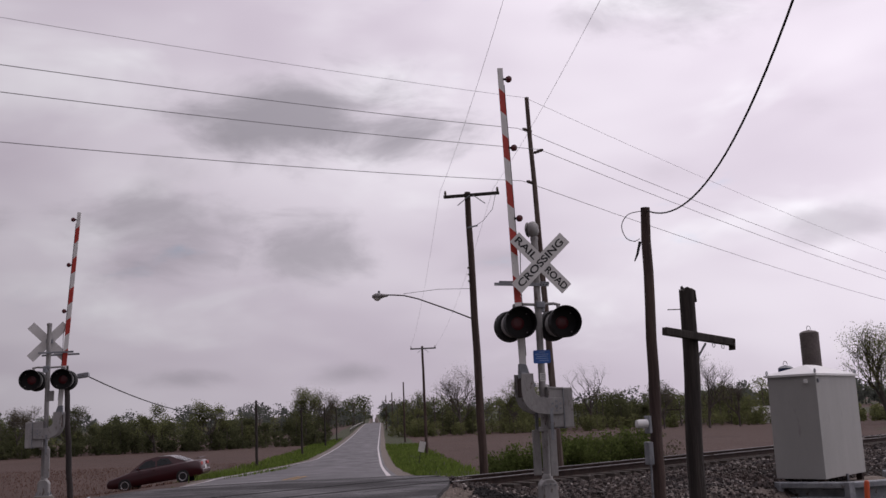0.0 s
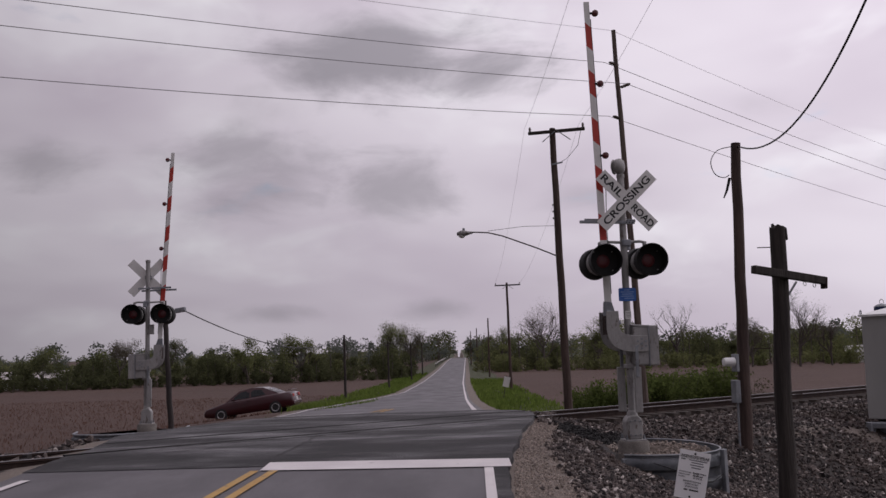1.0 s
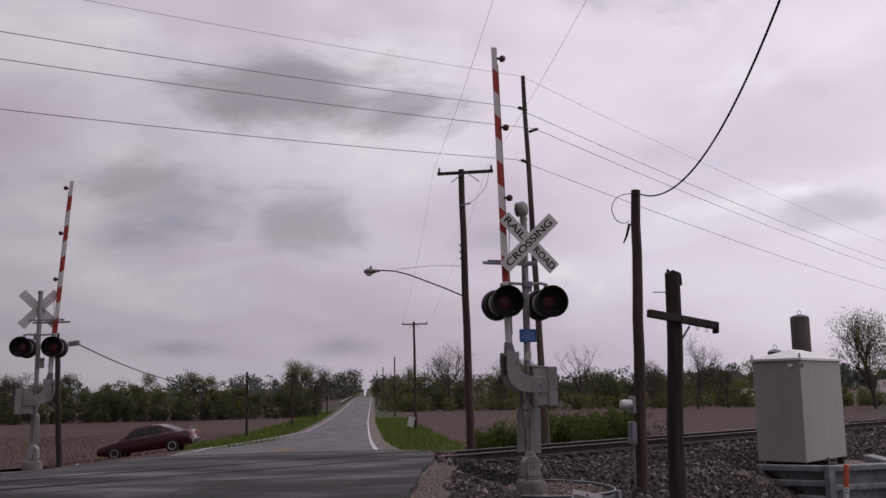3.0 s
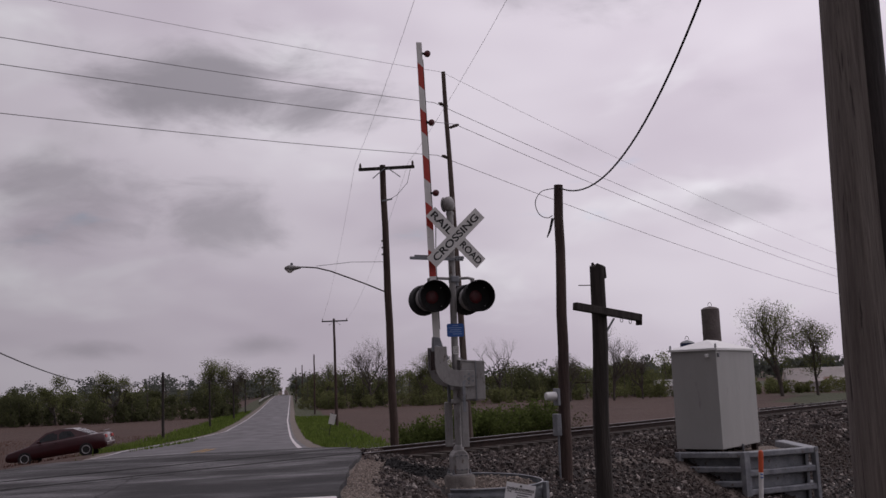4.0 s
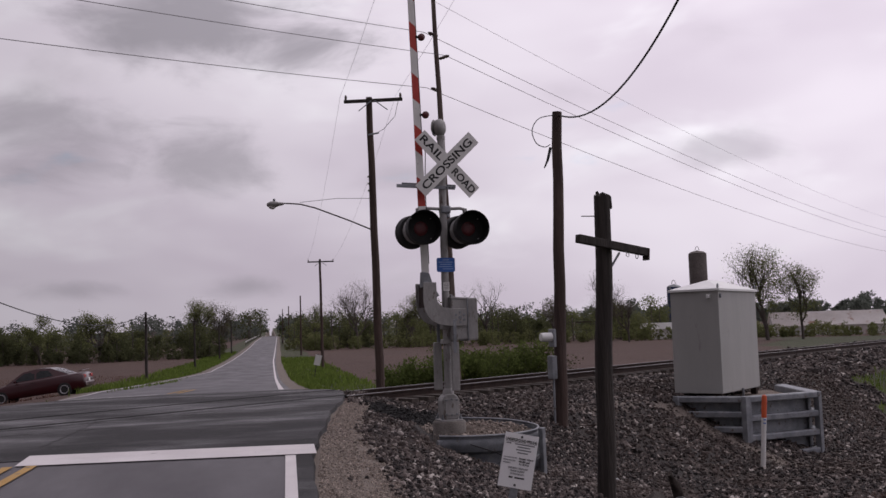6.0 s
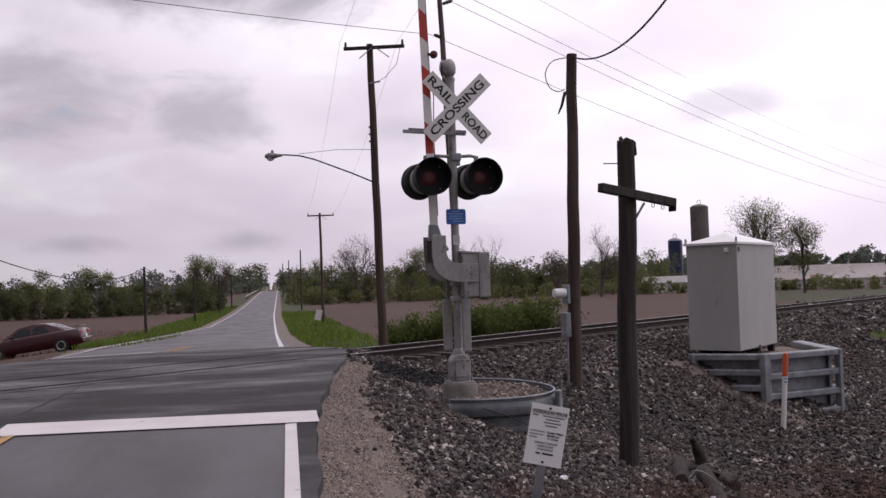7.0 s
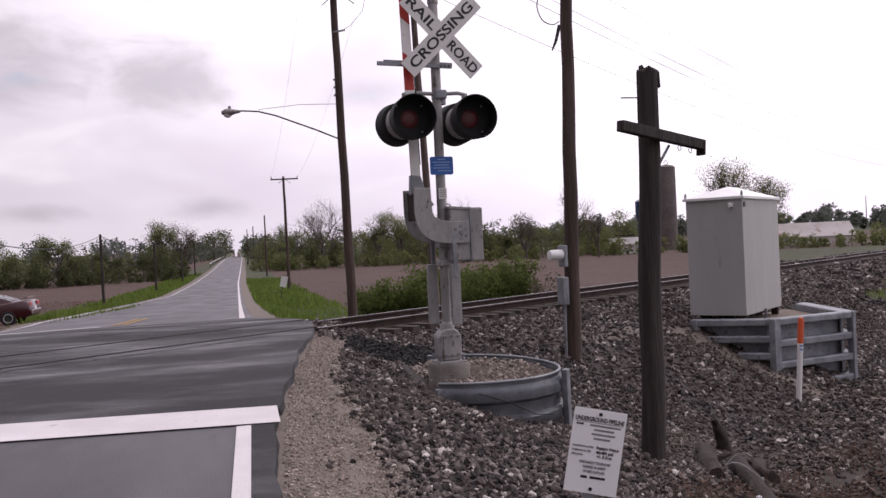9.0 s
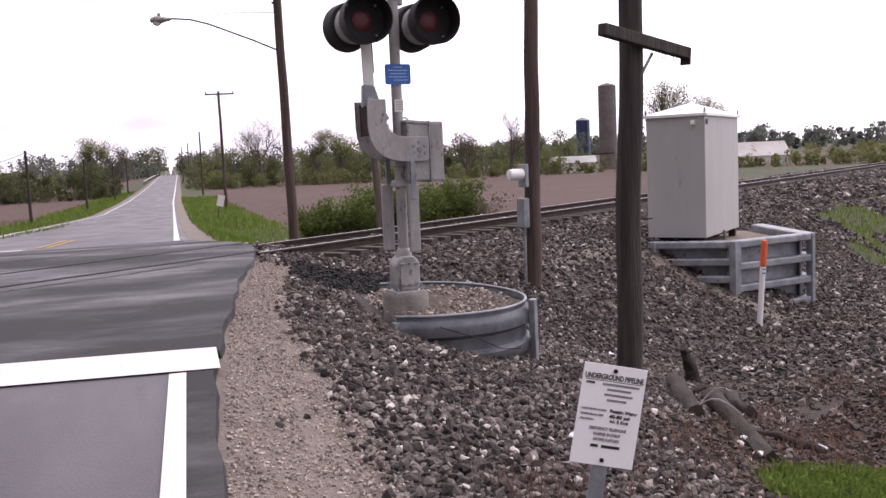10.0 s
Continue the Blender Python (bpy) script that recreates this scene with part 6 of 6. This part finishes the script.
    part("bumper", box((0.14, 1.66, 0.2), (2.27, 0, 0.44), bevel=0.04), M_CAR, t)


car()


# ---- farm beyond the field ----
def barn(bearing, dist, length, depth, eave, ridge, turn, wallm, roofm, label):
    x, y = spot(bearing, dist)
    t = thing("barn", pose(x, y, float(land(x, y)[0]) - 0.1, 0, 0, turn), label, "barn", "farm buildings")
    part("wall", box((length, depth, eave), (0, 0, eave / 2)), wallm, t)
    for s in (-1, 1):
        g = bmesh.new()
        vs_ = [g.verts.new(p) for p in ((-length / 2 - 0.4, s * (depth / 2 + 0.5), eave - 0.15), (length / 2 + 0.4, s * (depth / 2 + 0.5), eave - 0.15), (length / 2 + 0.4, 0, ridge), (-length / 2 - 0.4, 0, ridge))]
        g.faces.new(vs_)
        bmesh.ops.solidify(g, geom=g.faces[:], thickness=0.12)
        part("roof_slope", g, roofm, t, "patchy rusted tin roof")
        part("gable", prism([(-depth / 2, eave), (depth / 2, eave), (0, ridge - 0.1)], 0.2, pose(s * (length / 2 - 0.1), 0, 0, 0, 0, 90)), wallm, t)
    part("door", box((2.2, 0.08, eave * 0.8), (length * 0.3, -depth / 2 - 0.03, eave * 0.4)), M_BARNROOF, t)


barn(32.6, 215, 22, 10, 2.2, 5.0, -22, M_BARN, M_BARNROOF, "long low white barn with a patchy tin roof")
barn(23.6, 205, 9, 6, 2.4, 3.6, -20, M_BARN, M_BARN, "small white farm shed")
for brg, dist, rad, hgt, mat, lab in ((25.75, 236, 2.15, 21.0, M_SILO, "tall dark concrete silo with a cage on top"), (24.3, 240, 1.75, 13.2, M_SILOBLUE, "dark blue steel silo")):
    x, y = spot(brg, dist)
    t = thing("silo", pose(x, y, float(land(x, y)[0]) - 0.3), lab, "silo", "farm silos")
    part("barrel", lathe([(rad, 0), (rad, hgt - 1.0), (rad * 0.98, hgt - 0.7)], None, 28), mat, t, "", 40)
    part("roof", lathe([(rad * 1.02, hgt - 0.7), (rad * 0.7, hgt - 0.25), (rad * 0.15, hgt), (0.05, hgt + 0.1)], None, 28), M_GALV if mat is M_SILOBLUE else mat, t, "", 40)
    for k in range(9):
        part("hoop", lathe([(rad * 1.015, 0), (rad * 1.015, 0.12)], pose(0, 0, 1.2 + k * (hgt - 3) / 8), 28), mat, t)
    part("roof_loop", tube([(0.5 * math.cos(a), 0, hgt + 0.1 + 0.9 * math.sin(a)) for a in np.linspace(0, 3.14, 10)], 0.07, 6), M_RAIL, t)
x, y = spot(36.6, 800)
tw = thing("radio_mast", pose(x, y, float(land(x, y)[0])), "thin distant radio mast on the hill", "mast")
part("lattice", tube([(0, 0, 0), (0, 0, 24)], [0.6, 0.3], 4), M_GALV, tw)
for s in ((-26.5, 168, -15), (-23.8, 172, 12)):
    x, y = spot(s[0], s[1])
    t = thing("farm_house", pose(x, y, float(land(x, y)[0]), 0, 0, s[2]), "small white house half hidden among far trees", "house", "far houses")
    part("wall", box((6, 4, 1.7), (0, 0, 0.85)), M_BARN, t)
    part("roof", prism([(-2.3, 1.7), (2.3, 1.7), (0, 2.9)], 6.4, pose(0, 0, 0, 0, 0, 90)), M_BARNROOF, t)
    part("window", box((0.9, 0.1, 0.8), (-1.4, -2.02, 1.0)), M_DKGLASS, t)

# guard rails where the road tops the rise
for x in (-8.9, -1.0):
    t = thing("guard_rail", pose(x + (-0.6 if x < -5 else 0.0), 0, 0), "white roadside guard rail on the far rise", "guard rail", "guard rails of the far rise")
    zs = lambda y: float(road_height(y))
    rail = bmesh.new()
    ys = np.linspace(215, 395, 31)
    for a, b in zip(ys, ys[1:]):
        q = [rail.verts.new(p) for p in ((drift(a), a, zs(a) + 0.45), (drift(b), b, zs(b) + 0.45), (drift(b), b, zs(b) + 0.85), (drift(a), a, zs(a) + 0.85))]
        rail.faces.new(q)
    bmesh.ops.solidify(rail, geom=rail.faces[:], thickness=0.06)
    part("beam", rail, M_SIGNW, t)
    for y in ys[::2]:
        part("post", box((0.15, 0.15, 1.5), (drift(y) + 0.12, y, zs(y) - 0.1)), M_WOOD_OLD, t)


# ---- dead wood and litter at the foot of the slope ----
def log(pts, r0, r1, label, seed):
    b = tube(pts, [r0 + (r1 - r0) * k / (len(pts) - 1) for k in range(len(pts))], 12)
    bmesh.ops.subdivide_edges(b, edges=[e for e in b.edges if e.calc_length() > 0.15], cuts=3)
    for v in b.verts:
        v.co += Vector((noise.noise(v.co * 9), noise.noise(v.co * 9 + Vector((5, 1, 2))), noise.noise(v.co * 9 + Vector((1, 7, 3))))) * 0.055
        v.co.z -= 0.04
    ob = part("log", b, M_DRIFT, None, "", 50)
    return tagged(ob, label, "dead wood", "dead wood on the slope")


gz = lambda x, y: float(land(x, y)[0])
log([(3.25, 0.20, gz(3.25, 0.2) + 0.05), (2.85, -0.75, gz(2.85, -0.75) + 0.06), (2.42, -1.72, gz(2.42, -1.72) + 0.05)], 0.12, 0.10, "broad split grey log lying on the gravel", 1)
log([(3.20, -0.70, gz(3.2, -0.7) + 0.12), (2.85, -1.75, gz(2.85, -1.75) + 0.10), (2.42, -2.90, gz(2.42, -2.9) + 0.06)], 0.10, 0.09, "long grey dead branch on the slope", 2)
log([(4.05, 0.25, gz(4.05, .25) + 0.06), (3.55, -0.6, gz(3.55, -.6) + 0.12), (3.45, -1.1, gz(3.45, -1.1) + 0.10)], 0.11, 0.08, "weathered grey log on dark gravel", 3)
log([(3.95, 0.9, gz(3.95, 0.9) - 0.1), (3.88, 0.86, gz(3.9, .86) + 0.28), (3.74, 0.80, gz(3.8, 0.8) + 0.50)], 0.13, 0.04, "broken upright stump among the logs", 4)
log([(3.6, -0.3, gz(3.6, -.3) + 0.1), (3.3, -0.55, gz(3.3, -.55) + 0.22), (3.0, -0.6, gz(3.0, -.6) + 0.10)], 0.035, 0.02, "thin crooked dead branch over the logs", 5)
log([(2.9, -1.9, gz(2.9, -1.9) + 0.05), (3.3, -2.2, gz(3.3, -2.2) + 0.12), (3.7, -2.1, gz(3.7, -2.1) + 0.05)], 0.05, 0.03, "dark rotten branch at the slope foot", 6)
cx, cy = 2.85, -1.45
hose = part("loop_cable", tube([(cx + 0.22 * math.cos(a), cy + 0.26 * math.sin(a), gz(cx, cy) + 0.17 + 0.10 * math.sin(2 * a)) for a in np.linspace(0.4, 5.6, 18)], 0.007, 6), M_CABLE, None, "", 60)
tagged(hose, "pale loop of discarded cable", "cable")
for k, (x, y) in enumerate(((2.55, -2.35), (2.35, -2.85), (3.65, -2.0), (3.1, 1.6), (0.3, -3.6))):
    b = bmesh.new()
    bmesh.ops.create_icosphere(b, subdivisions=2, radius=0.045)
    for v in b.verts:
        v.co *= 1 + 0.9 * noise.noise(v.co * 22 + Vector((k, 0, 0)))
        v.co.z *= 0.5
    ob = part("litter", b, M_LITTER)
    ob.location = (x, y, gz(x, y) + 0.05)
    tagged(ob, "crumpled scrap of pale plastic litter", "litter", "scraps of litter")

# low steel edging round the foot of the far signal
ring2 = thing("retaining_ring", pose(0, 0, 0), "low dark ribbed edging round the far signal", "retaining wall")
pth = curve_through([(-10.35, 11.2), (-10.25, 10.2), (-10.7, 9.1), (-11.6, 8.5), (-12.6, 8.9), (-12.95, 9.9)])[::-1]
part("ribbed_sheet", corrugated(pth, -1.2, -0.16), M_GALV, ring2, "", 40)
part("top_roll", tube([(x, y, -0.15) for x, y in pth], 0.03, 8), M_GALV, ring2, "", 50)
f2 = bmesh.new()
f2.faces.new([f2.verts.new((x, y, -0.22)) for x, y in pth[::3]] + [f2.verts.new((-11.6, 11.6, -0.22))])
bmesh.ops.solidify(f2, geom=f2.faces[:], thickness=0.3)
tagged(part("ring_fill", f2, M_SOILFILL), "dark gravelly soil round the far signal", "soil", kind="structure")
